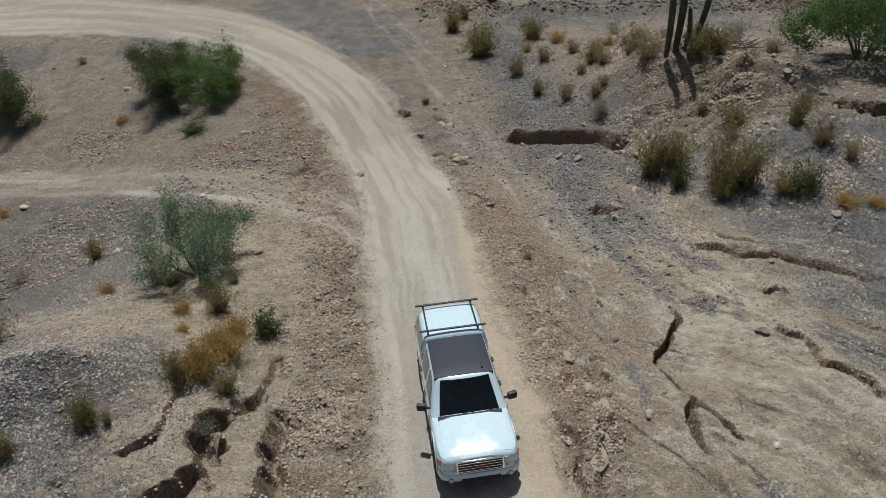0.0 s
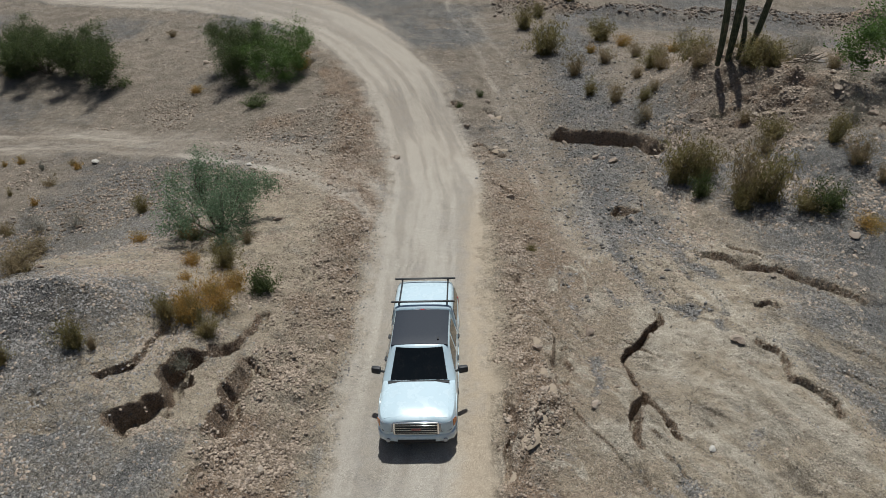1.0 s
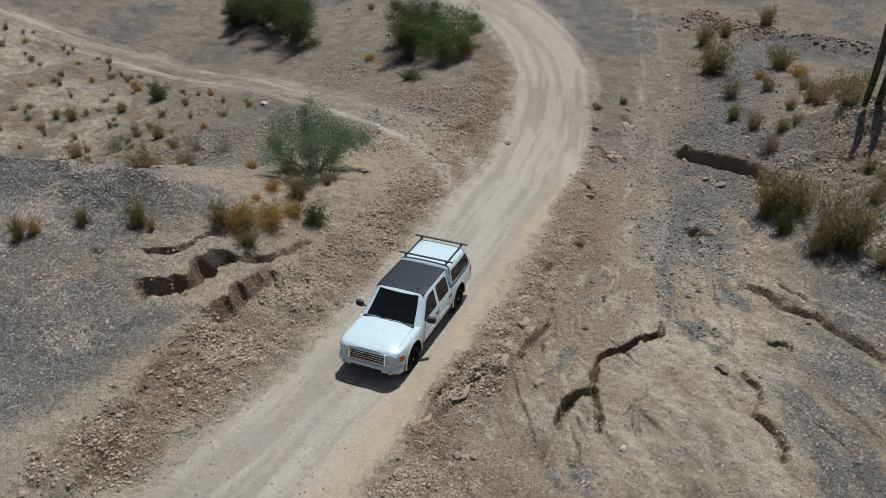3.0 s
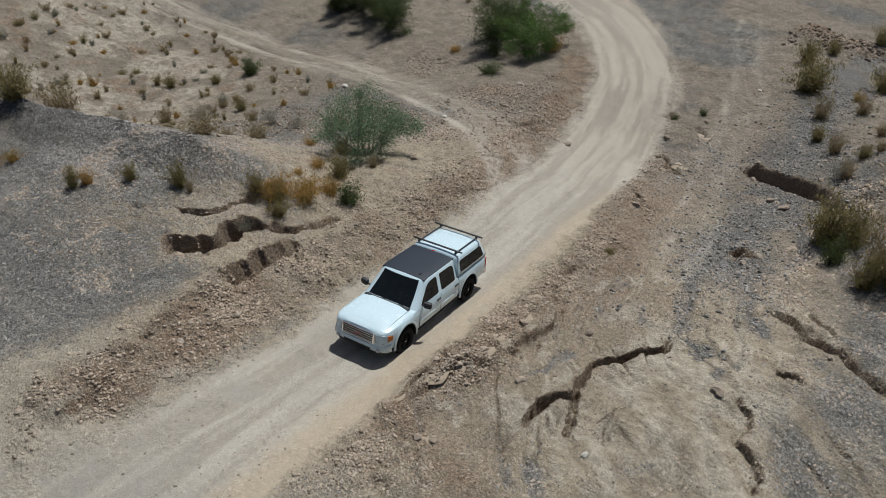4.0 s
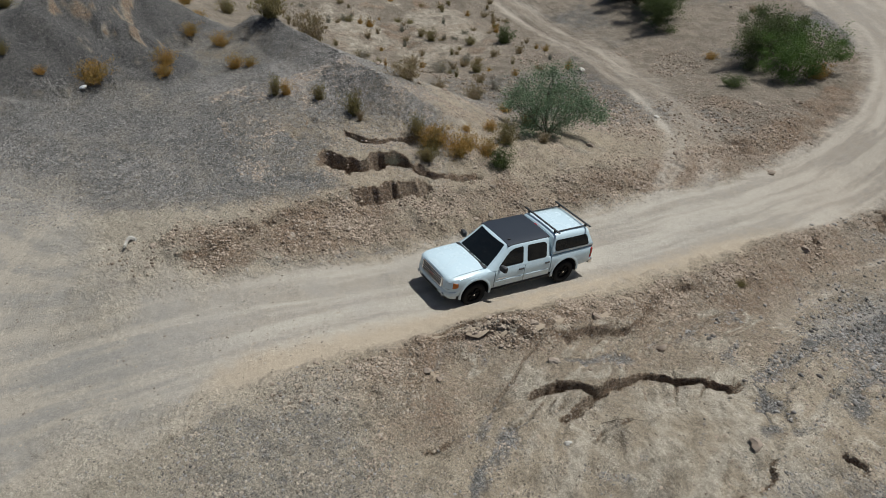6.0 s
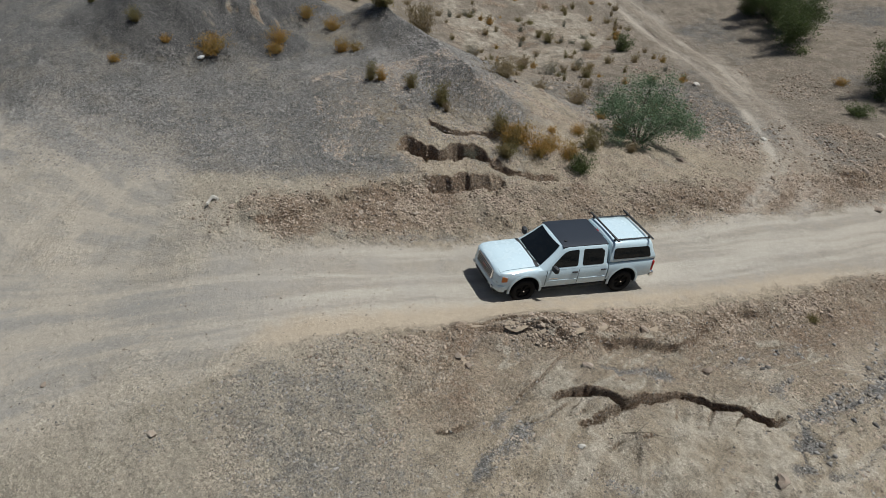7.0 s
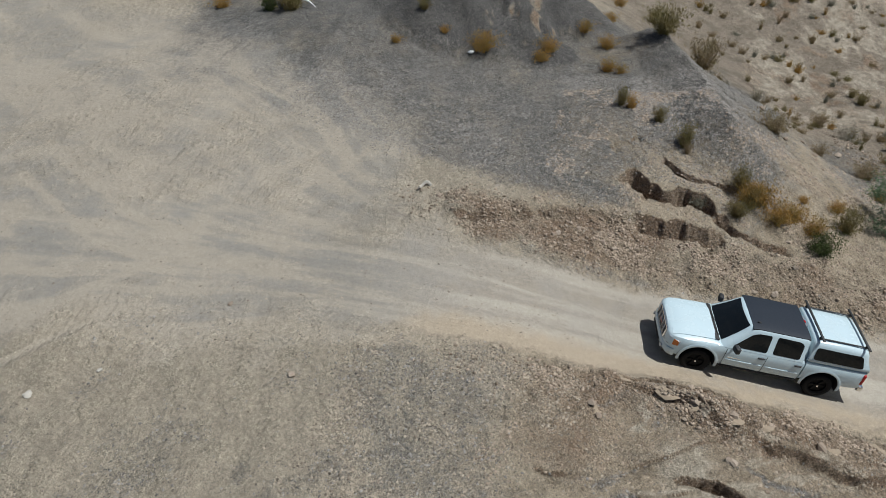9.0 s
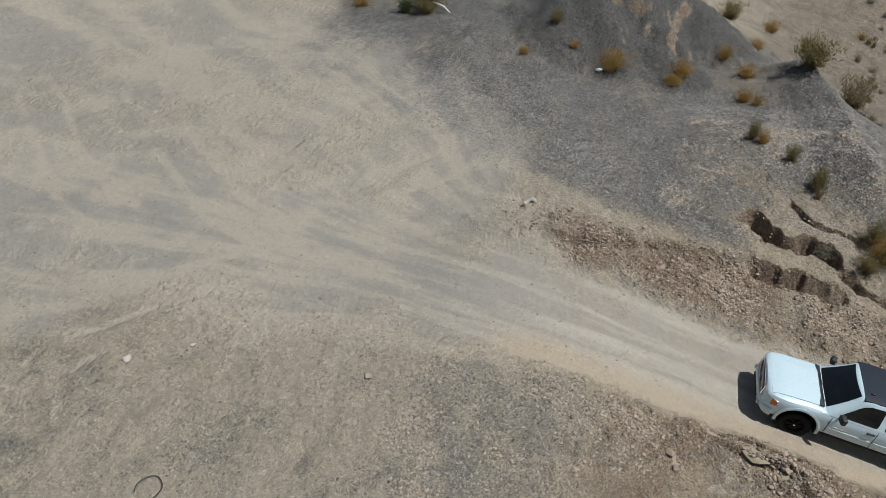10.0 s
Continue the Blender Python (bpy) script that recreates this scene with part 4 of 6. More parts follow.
    for s in (1, -1):
        part("fog_lamp", disc(bmesh.new(), 0.055, 0.055, 0.03, (2.865, s * 0.72, 0.56), (0, 90, s * 6), 16), LAMP, front)
    grille = part("grille", box(bmesh.new(), (0.05, 1.16, 0.38), (2.825, 0, 0.91), (0, -5, 0), 0.03), CHROME, truck, "chrome-framed grille")
    part("grille_mesh", box(bmesh.new(), (0.02, 1.06, 0.305), (2.848, 0, 0.91), (0, -5, 0), 0.01), DARK, grille, "black grille opening")
    for k in range(4):
        part("grille_bar", box(bmesh.new(), (0.022, 1.05, 0.017), (2.862 - 0.005 * k, 0, 0.80 + 0.073 * k), bevel=0.006), CHROME, grille)
    part("emblem", box(bmesh.new(), (0.02, 0.24, 0.06), (2.870, 0, 0.91), (0, -5, 0), 0.01), EMBLEM, grille, "red emblem bar")
    for s in (1, -1):
        bm = bmesh.new()
        out = round_outline([(2.845, s * 0.59, 0.80), (2.78, s * 0.86, 0.80), (2.50, s * 1.0, 0.87), (2.50, s * 0.995, 1.03), (2.76, s * 0.85, 1.06), (2.835, s * 0.59, 1.06)], 0.03)
        lamp = part("headlamp", slab(bm, out, (-0.06, -s * 0.04, 0)), LAMP, truck, "clear headlamp")
        part("indicator", slab(bmesh.new(), round_outline([(2.655, s * 0.935, 0.83), (2.505, s * 1.008, 0.88), (2.505, s * 1.003, 1.01), (2.645, s * 0.932, 1.04)], 0.02), (0.0, -s * 0.03, 0)), AMBER, lamp, "amber side indicator")
        # arches
        for x in (1.82, -1.825):
            bm = bmesh.new()
            loft(bm, [[(x + r * math.cos(a), s * y, 0.48 + r * math.sin(a)) for r, y in ((0.52, 0.98), (0.523, 1.010), (0.533, 1.019), (0.565, 1.018), (0.605, 1.004), (0.595, 0.97))] for a in np.linspace(radians(-8), radians(188), 22)])
            well = bmesh.new()
            loft(well, [[(x + 0.518 * math.cos(a), s * y, 0.48 + 0.518 * math.sin(a)) for y in (1.0, 0.9, 0.8, 0.70)] + [(x + 0.2 * math.cos(a), s * 0.69, 0.48 + 0.2 * math.sin(a))] for a in np.linspace(radians(-12), radians(192), 22)], closed=False)
            part("wheel_well", well, DARK, truck, "black inner wheel well")
            part("wheel_arch", bm, PAINT, truck, "flared white wheel arch", sharp=60)
        # doors
        for name, xs, corners in (("front_door", np.linspace(1.12, -0.03, 7), [(1.02, 1.24), (0.58, 1.70), (0.40, 1.775), (0.03, 1.79), (0.03, 1.24)]),
                                  ("rear_door", np.linspace(-0.05, -1.10, 6), [(-0.14, 1.24), (-0.14, 1.79), (-0.82, 1.775), (-0.93, 1.69), (-0.93, 1.24)])):
            door = part(name, side_patch(bmesh.new(), xs, 0.53, 1.165, s), PAINT, truck, "white side door", sharp=50)
            part("window", side_window(bmesh.new(), corners, s), GLASS, door, "dark tinted side window")
            hx = xs[-1] + 0.14
            part("handle", box(box(bmesh.new(), (0.20, 0.035, 0.055), (hx, s * 1.02, 1.045), bevel=0.012), (0.13, 0.02, 0.02), (hx, s * 1.04, 1.05), bevel=0.005), PLASTIC, door, "black door handle")
            part("moulding", box(bmesh.new(), (abs(xs[0] - xs[-1]) - 0.08, 0.018, 0.045), ((xs[0] + xs[-1]) / 2, s * 1.018, 0.76), bevel=0.006), PAINT, door)
        part("shut_line", box(bmesh.new(), (0.012, 0.006, 0.62), (-0.04, s * 1.007, 0.85)), DARK, truck)
        part("shut_line", box(bmesh.new(), (0.012, 0.006, 0.62), (1.135, s * 1.007, 0.85)), DARK, truck)
        part("badge", box(bmesh.new(), (0.36, 0.008, 0.028), (0.86, s * 1.017, 0.86), bevel=0.003), CHROME, truck, "thin chrome badge bar")
        mirror = part("wing_mirror", box(bmesh.new(), (0.14, 0.26, 0.20), (0.98, s * 1.17, 1.33), (0, 0, s * 12), 0.045), PLASTIC, truck, "black wing mirror")
        part("mirror_arm", rod(bmesh.new(), (0.95, s * 0.97, 1.24), (0.97, s * 1.10, 1.30), 0.035, 0.03), PLASTIC, mirror)
        part("mirror_glass", box(bmesh.new(), (0.01, 0.20, 0.15), (0.908, s * 1.155, 1.33), (0, 0, s * 12), 0.003), CHROME, mirror)
        part("sill", box(bmesh.new(), (2.3, 0.06, 0.07), (0.0, s * 0.965, 0.47), bevel=0.02), DARK, truck, "dark sill under the doors")
        # rear lamps
        part("tail_lamp", box(bmesh.new(), (0.10, 0.20, 0.38), (-2.915, s * 0.895, 0.98), bevel=0.03), RED_LENS, truck, "red tail lamp")
    # cap over the bed
    def cap_ring(x, z0, zt, w0, w1):
        half = [(0, z0), (w0 - 0.02, z0), (w0, z0 + 0.03), (w0 - 0.02, z0 + 0.12), (w1 + 0.02, zt - 0.14), (w1 - 0.03, zt - 0.05), (w1 - 0.11, zt - 0.012), (0.5 * w1, zt + 0.008), (0, zt + 0.014)]
        return [(x, y, z) for y, z in half] + [(x, -y, z) for y, z in half[-2:0:-1]]
    bm = bmesh.new()
    loft(bm, [cap_ring(-1.16, 1.262, 1.86, 0.955, 0.80), cap_ring(-1.20, 1.262, 1.92, 0.965, 0.83), cap_ring(-1.32, 1.265, 1.945, 0.97, 0.845), cap_ring(-2.0, 1.27, 1.955, 0.97, 0.85),
              cap_ring(-2.58, 1.27, 1.94, 0.965, 0.84), cap_ring(-2.70, 1.27, 1.915, 0.96, 0.825), cap_ring(-2.78, 1.27, 1.84, 0.955, 0.80), cap_ring(-2.93, 1.27, 1.42, 0.945, 0.88), cap_ring(-2.95, 1.27, 1.32, 0.94, 0.90)])
    cap = part("bed_cap", bm, PAINT, truck, "white fibreglass bed cap", sharp=50)
    for s in (1, -1):
        def on_cap(p):
            t = (p.z - 1.39) / 0.42
            return (p.x, s * (0.962 - 0.088 * t), p.z)
        part("cap_window", slab(bmesh.new(), [on_cap(p) for p in round_outline([(-1.27, 0, 1.37), (-1.27, 0, 1.765), (-2.60, 0, 1.755), (-2.74, 0, 1.37)], 0.09)], (0, -s * 0.02, 0)), GLASS, cap, "dark side window of the cap")
    part("rear_window", slab(bmesh.new(), round_outline([(-2.955, -0.74, 1.38), (-2.825, -0.66, 1.80), (-2.825, 0.66, 1.80), (-2.955, 0.74, 1.38)], 0.08), (0.02, 0, 0)), GLASS, cap, "dark rear window of the cap")
    for s in (1, -1):
        part("rack_rail", rod(bmesh.new(), (-1.25, s * 0.70, 1.985), (-2.72, s * 0.70, 1.985), 0.022, n=8), PLASTIC, truck, "black roof rack rail")
    for x in (-1.30, -2.62):
        bar = part("crossbar", box(bmesh.new(), (0.07, 1.86, 0.04), (x, 0, 2.06), bevel=0.012), PLASTIC, truck, "black roof rack crossbar")
        for s in (1, -1):
            part("rack_foot", box(bmesh.new(), (0.07, 0.05, 0.11), (x, s * 0.70, 2.0), bevel=0.012), PLASTIC, bar)
    # rear end
    gate = part("tailgate", box(bmesh.new(), (0.03, 1.50, 0.52), (-2.955, 0, 0.97), bevel=0.012), PAINT, truck, "white tailgate")
    part("gate_handle", box(bmesh.new(), (0.03, 0.26, 0.09), (-2.972, 0, 1.13), bevel=0.01), PLASTIC, gate, "black tailgate handle")
    bump = part("rear_bumper", box(bmesh.new(), (0.16, 1.92, 0.20), (-3.02, 0, 0.60), bevel=0.045), CHROME, truck, "chrome rear bumper")
    part("step_pad", box(bmesh.new(), (0.12, 1.2, 0.012), (-3.03, 0, 0.705), bevel=0.003), PLASTIC, bump)
    part("rear_plate", box(bmesh.new(), (0.012, 0.31, 0.15), (-3.107, 0, 0.61), bevel=0.003), PLATE, bump)
    part("tow_hitch", rod(box(bmesh.new(), (0.30, 0.06, 0.06), (-3.16, 0, 0.46), bevel=0.01), (-3.27, 0, 0.48), (-3.27, 0, 0.57), 0.03, 0.026, 10), PLASTIC, truck, "black tow hitch")
    # wheels
    for x in (1.82, -1.825):
        for s in (1, -1):
            bm = bmesh.new()
            prof = [(0.25, 0.10), (0.30, 0.135), (0.37, 0.14), (0.402, 0.125), (0.418, 0.09), (0.42, 0.0), (0.418, -0.09), (0.402, -0.125), (0.37, -0.14), (0.30, -0.135), (0.25, -0.10)]
            rings = [[(x + r * math.cos(a), s * 0.86 + y, 0.42 + r * math.sin(a)) for r, y in prof] for a in np.linspace(0, 2 * math.pi, 33)]
            loft(bm, rings, closed=False)
            bmesh.ops.remove_doubles(bm, verts=bm.verts, dist=1e-4)
            wheel = part("wheel", bm, RUBBER, truck, "black off-road tyre")
            for k in range(32):
                a = 2 * math.pi * (k + 0.5) / 32
                for q in (-1, 1):
                    box(bm2 := bmesh.new(), (0.018, 0.10, 0.035), (x + 0.418 * math.cos(a + q * 0.05), s * 0.86 + q * 0.065, 0.42 + 0.418 * math.sin(a + q * 0.05)), (0, -math.degrees(a), 0))
                    if k == 0 and q == -1:
                        treads = bm2
                    else:
                        me = bpy.data.meshes.new("tmp")
                        bm2.to_mesh(me)
                        bm2.free()
                        treads.from_mesh(me)
                        bpy.data.meshes.remove(me)
            part("tread", treads, RUBBER, wheel, soft=False)
            bm = bmesh.new()
            disc(bm, 0.255, 0.255, 0.05, (x, s * (0.86 + 0.03), 0.42), (90, 0, 0), 28)
            for k in range(6):
                a = 2 * math.pi * k / 6
                box(bm, (0.19, 0.035, 0.07), (x + 0.135 * math.cos(a), s * (0.86 + 0.07), 0.42 + 0.135 * math.sin(a)), (0, -math.degrees(a), 0), 0.012)
            disc(bm, 0.085, 0.075, 0.05, (x, s * (0.86 + 0.08), 0.42), (90, 0, 0), 18)
            part("rim", bm, RIM, wheel, "gloss black wheel rim")
            part("hub_cap", disc(bmesh.new(), 0.03, 0.028, 0.03, (x, s * (0.86 + 0.115), 0.42), (90, 0, 0), 12), CHROME, wheel, "small bright hub cap")
    return truck


truck = build_truck()
# it stands on the road, nose uphill
axle_front, axle_rear = Vector((0.80, 11.17, 0)), Vector((0.32, 14.80, 0))
way = (axle_front - axle_rear).normalized()
left = Vector((-way.y, way.x, 0))
spots = [p + left * s * 0.86 for p in (axle_front, axle_rear) for s in (1, -1)]
tread_z = [floor_at(p.x, p.y) for p in spots]
fwd = Vector((*(axle_front - axle_rear).xy, (tread_z[0] + tread_z[1] - tread_z[2] - tread_z[3]) / 2)).normalized()
lft = Vector((*(left * 1.72).xy, (tread_z[0] + tread_z[2] - tread_z[1] - tread_z[3]) / 2)).normalized()
up = fwd.cross(lft).normalized()
lft = up.cross(fwd)
mid = (axle_front + axle_rear) / 2
truck.matrix_world = Matrix.Translation((mid.x, mid.y, sum(tread_z) / 4 - 0.012)) @ Matrix((fwd, lft, up)).transposed().to_4x4() @ Matrix.Diagonal((0.98, 0.975, 0.95, 1))


# ---- plants ----
def from_arrays(name, verts, faces, material):
    me = bpy.data.meshes.new(name)
    me.vertices.add(len(verts))
    me.vertices.foreach_set("co", np.asarray(verts, np.float32).ravel())
    faces = np.asarray(faces, np.int32)
    k = faces.shape[1]
    me.loops.add(faces.size)
    me.loops.foreach_set("vertex_index", faces.ravel())
    me.polygons.add(len(faces))
    me.polygons.foreach_set("loop_start", np.arange(0, faces.size, k, dtype=np.int32))
    me.update(calc_edges=True)
    me.validate()
    me.materials.append(material)
    return me


def tubes(segments, sides=4):
    """Tapered sticks from rows of start, end, start radius, end radius."""
    seg = np.array(segments, float)
    a, b, ra, rb = seg[:, :3], seg[:, 3:6], seg[:, 6], seg[:, 7]
    d = b - a
    d /= np.linalg.norm(d, axis=1, keepdims=True) + 1e-9
    u = np.cross(d, np.where(np.abs(d[:, 2:3]) > 0.9, [[1.0, 0, 0]], [[0, 0, 1.0]]))
    u /= np.linalg.norm(u, axis=1, keepdims=True) + 1e-9
    v = np.cross(d, u)
    n = len(seg)
    verts = np.zeros((n, 2 * sides, 3))
    for k in range(sides):
        c, s = math.cos(2 * math.pi * k / sides), math.sin(2 * math.pi * k / sides)
        verts[:, k] = a + (u * c + v * s) * ra[:, None]
        verts[:, sides + k] = b + (u * c + v * s) * rb[:, None]
    base = (np.arange(n) * 2 * sides)[:, None]
    faces = np.concatenate([base + np.array([[k, (k + 1) % sides, sides + (k + 1) % sides, sides + k]]) for k in range(sides)])
    return verts.reshape(-1, 3), faces


def leaves(rng, centres, size, slender=0.45, upright=0.3):
    """One small folded-flat leaf spray at each centre, turned at random."""
    n = len(centres)
    d = rng.normal(size=(n, 3))
    d[:, 2] = d[:, 2] * 0.7 + upright
    d /= np.linalg.norm(d, axis=1, keepdims=True)
    u = np.cross(d, rng.normal(size=(n, 3)))
    u /= np.linalg.norm(u, axis=1, keepdims=True) + 1e-9
    s = size * rng.uniform(0.55, 1.35, (n, 1))
    verts = np.stack([centres - d * s * 0.5, centres + u * s * slender * 0.5, centres + d * s * 0.5, centres - u * s * slender * 0.5], 1)
    return verts.reshape(-1, 3), (np.arange(n) * 4)[:, None] + np.array([[0, 1, 2, 3]])


def grow(rng, height, radius, stems, forks, base_r, lean=0.9, twist=0.25):
    """Branches of a many-stemmed desert shrub: segments, and points on the outer wood where leaves sit."""
    segs, tips = [], []

    def branch(p, d, length, r, level):
        steps = 4 if level == 0 else 3
        for k in range(steps):
            d = d + rng.normal(0, twist, 3) * (0.6 if level == 0 else 1.0)
            d[2] += 0.10
            d /= np.linalg.norm(d)
            q = p + d * length / steps
            r1 = r * 0.78
            segs.append((*p, *q, r, r1))
            if level >= 1 or k >= 1:
                tips.append((q + p) / 2)
                tips.append(q)
            if level < forks and k >= 1:
                for _ in range(2):
                    side = d + rng.normal(0, 0.75, 3)
                    side[2] = side[2] * 0.8 + 0.1
                    branch(q.copy(), side / np.linalg.norm(side), length * rng.uniform(0.38, 0.62), r1 * 0.62, level + 1)
            p, r = q, r1

    for k in range(stems):
        a = 2 * math.pi * (k + rng.uniform(-0.3, 0.3)) / stems
        out = lean * rng.uniform(0.25, 1.0)
        d = np.array([math.cos(a) * out, math.sin(a) * out, 1.0])
        d /= np.linalg.norm(d)
        branch(np.array([math.cos(a) * 0.05 * radius, math.sin(a) * 0.05 * radius, -0.06]), d, height * rng.uniform(0.6, 0.85), base_r * rng.uniform(0.7, 1.1), 0)
    segs, tips = np.array(segs), np.array(tips)
    reach = np.quantile(np.hypot(tips[:, 0], tips[:, 1]), 0.93)
    top = np.quantile(tips[:, 2], 0.97)
    scale = np.array([radius / reach, radius / reach, height / top])
    segs[:, :3] *= scale
    segs[:, 3:6] *= scale
    return segs, tips * scale


def shrub(name, seed, height, radius, stems, forks, leaf_count, leaf_size, leaf_mat, bark, label, category, base_r=0.02, lean=0.9, spread=0.10, slender=0.45, upright=0.3, low=0.0, fill=0.55, clumps=0):
    rng = np.random.default_rng(seed)
    segs, tips = grow(rng, height, radius, stems, forks, base_r, lean)
    thing = tagged(new(name), label, category)
    stems_ob = new("branchwork", from_arrays("branchwork", *tubes(segs, 3), bark))
    stems_ob.parent = thing
    if leaf_count:
        tips = tips[tips[:, 2] > low * height]
        clump = rng.normal(0, 1, (len(tips), 1)) * 0.5 + 1
        pick = rng.choice(len(tips), leaf_count, p=(np.clip(clump[:, 0], 0.1, 2) / np.clip(clump[:, 0], 0.1, 2).sum()))
        c = tips[pick] + rng.normal(0, spread, (leaf_count, 3)) * np.array([1, 1, 0.8])
        # the rest fills an uneven dome with gaps
        k = int(leaf_count * fill)
        d = rng.normal(size=(k, 3))
        d[:, 2] = np.abs(d[:, 2]) * 0.9
        d /= np.linalg.norm(d, axis=1, keepdims=True)
        az, el = np.arctan2(d[:, 1], d[:, 0]), d[:, 2]
        lobe = 0.80 + 0.28 * np.sin(3 * az + seed) * np.sin(2.3 * el * 3 + seed) + 0.22 * np.sin(7 * az - 2 * seed + 5 * el) + 0.10 * np.sin(13 * az + 9 * el)
        dome = d * np.array([radius, radius, height]) * (lobe * rng.uniform(0.15, 1.0, k) ** 0.5)[:, None]
        dome[:, :2] *= (0.5 + 0.5 * np.clip(dome[:, 2:] / height * 1.6, 0, 1))
        dome = dome[dome[:, 2] > low * height]
        c[:len(dome)] = dome
        if clumps:
            # sprays crowd round the outer twigs and leave gaps between them
            outer = tips[np.argsort(-(np.hypot(tips[:, 0], tips[:, 1]) / radius + 0.35 * tips[:, 2] / height + rng.uniform(0, 1.2, len(tips))))[:clumps * 4]]
            heads = outer[rng.choice(len(outer), clumps)]
            heads = heads * np.stack([np.ones(clumps), np.ones(clumps), rng.uniform(0.3, 1.05, clumps)], -1)
            wide = rng.uniform(0.6, 1.4, (clumps, 1)) * 0.135 * radius
            at = rng.integers(0, clumps, k)
            c[:k] = heads[at] + rng.normal(0, 1, (k, 3)) * wide[at] * np.array([1, 1, 0.75])
        c[:, 2] = np.maximum(c[:, 2], 0.03)
        crown = new("foliage", from_arrays("foliage", *leaves(rng, c, leaf_size, slender, upright), leaf_mat))
        crown.parent = thing
    return thing


BARK = mat_bark("grey_brown_bark", (0.07, 0.055, 0.04), (0.16, 0.13, 0.10))
STRAW = mat_bark("dry_straw_stems", (0.20, 0.145, 0.075), (0.33, 0.25, 0.14))
GREY_TWIG = mat_bark("grey_dry_twigs", (0.15, 0.125, 0.10), (0.28, 0.235, 0.19))
LEAF_DARK = mat_leaf("dark_green_leaves", (0.05, 0.072, 0.026), (0.12, 0.152, 0.052), (0.078, 0.098, 0.037))
LEAF_FRESH = mat_leaf("fresh_green_leaves", (0.065, 0.115, 0.028), (0.14, 0.22, 0.055), (0.09, 0.15, 0.042))
LEAF_SAGE = mat_leaf("grey_green_leaves", (0.09, 0.14, 0.075), (0.22, 0.30, 0.18), (0.13, 0.20, 0.11))
LEAF_OLIVE = mat_leaf("olive_leaves", (0.15, 0.135, 0.055), (0.275, 0.235, 0.10), (0.23, 0.175, 0.075))
LEAF_BROWN = mat_leaf("brown_olive_leaves", (0.20, 0.145, 0.08), (0.36, 0.275, 0.16), (0.22, 0.18, 0.09))
LEAF_GOLD = mat_leaf("golden_dry_leaves", (0.31, 0.17, 0.045), (0.47, 0.29, 0.085), (0.27, 0.20, 0.065))
LEAF_GREY = mat_leaf("pale_grey_leaves", (0.15, 0.15, 0.115), (0.30, 0.30, 0.24), (0.20, 0.19, 0.14))

NEEDLES = dict(base_r=0.012, spread=0.06, slender=0.16, upright=1.3, fill=0.6)
KINDS = {
    # name, seed, height, radius, stems, forks, leaf count, leaf size, leaves, wood, label, category, further
    "olive": [("desert_shrub", s, 1.0, 0.62, 11, 1, 2600, 0.13, LEAF_OLIVE, BARK, "olive-green desert shrub rooted in the gravel", "shrub", NEEDLES) for s in (1, 2, 3)],
    "brown": [("desert_shrub", s, 1.0, 0.66, 12, 1, 2300, 0.13, LEAF_BROWN, GREY_TWIG, "half-dry brown desert shrub rooted in the gravel", "shrub", NEEDLES) for s in (4, 5)],
    "gold": [("dry_shrub", s, 0.8, 0.6, 14, 1, 2000, 0.13, LEAF_GOLD, STRAW, "low golden dried brittlebush on bare ground", "shrub", dict(base_r=0.008, spread=0.06, slender=0.14, upright=1.6, fill=0.6)) for s in (6, 7)],
    "grey": [("dry_shrub", s, 0.8, 0.65, 14, 2, 900, 0.09, LEAF_GREY, GREY_TWIG, "leafless grey twiggy shrub on bare ground", "shrub", dict(base_r=0.009, spread=0.06, slender=0.14, upright=1.0)) for s in (8, 9)],
    "green": [("green_shrub", s, 0.9, 0.7, 10, 1, 2600, 0.11, LEAF_DARK, BARK, "low dark green bush on stony ground", "shrub", dict(base_r=0.014, spread=0.08, slender=0.25, upright=0.9, fill=0.6)) for s in (10, 11)],
    "pale": [("pale_shrub", 12, 0.5, 0.55, 10, 1, 900, 0.07, LEAF_GREY, GREY_TWIG, "small pale grey-green bush at the crack's edge", "shrub", dict(base_r=0.008, spread=0.07))],
    "tuft": [("dry_tuft", s, 0.5, 0.45, 8, 0, 420, 0.16, m, STRAW, "small dry tuft on the sandy plain", "shrub", dict(base_r=0.008, spread=0.06, slender=0.16, upright=1.6, fill=0.7)) for s, m in ((13, LEAF_BROWN), (14, LEAF_BROWN), (15, LEAF_OLIVE), (16, LEAF_GREY), (17, LEAF_GOLD))],
}
NURSERY = {}
for kind, rows in KINDS.items():
    NURSERY[kind] = [shrub(*r[:-1], **r[-1]) for r in rows]
PLANTED = {id(p): 0 for ps in NURSERY.values() for p in ps}
SIZES = {"olive": (1.0, 0.62), "brown": (1.0, 0.66), "gold": (0.8, 0.6), "grey": (0.8, 0.65), "green": (0.9, 0.7), "pale": (0.5, 0.55), "tuft": (0.5, 0.45)}
plant_rng = random.Random(5)


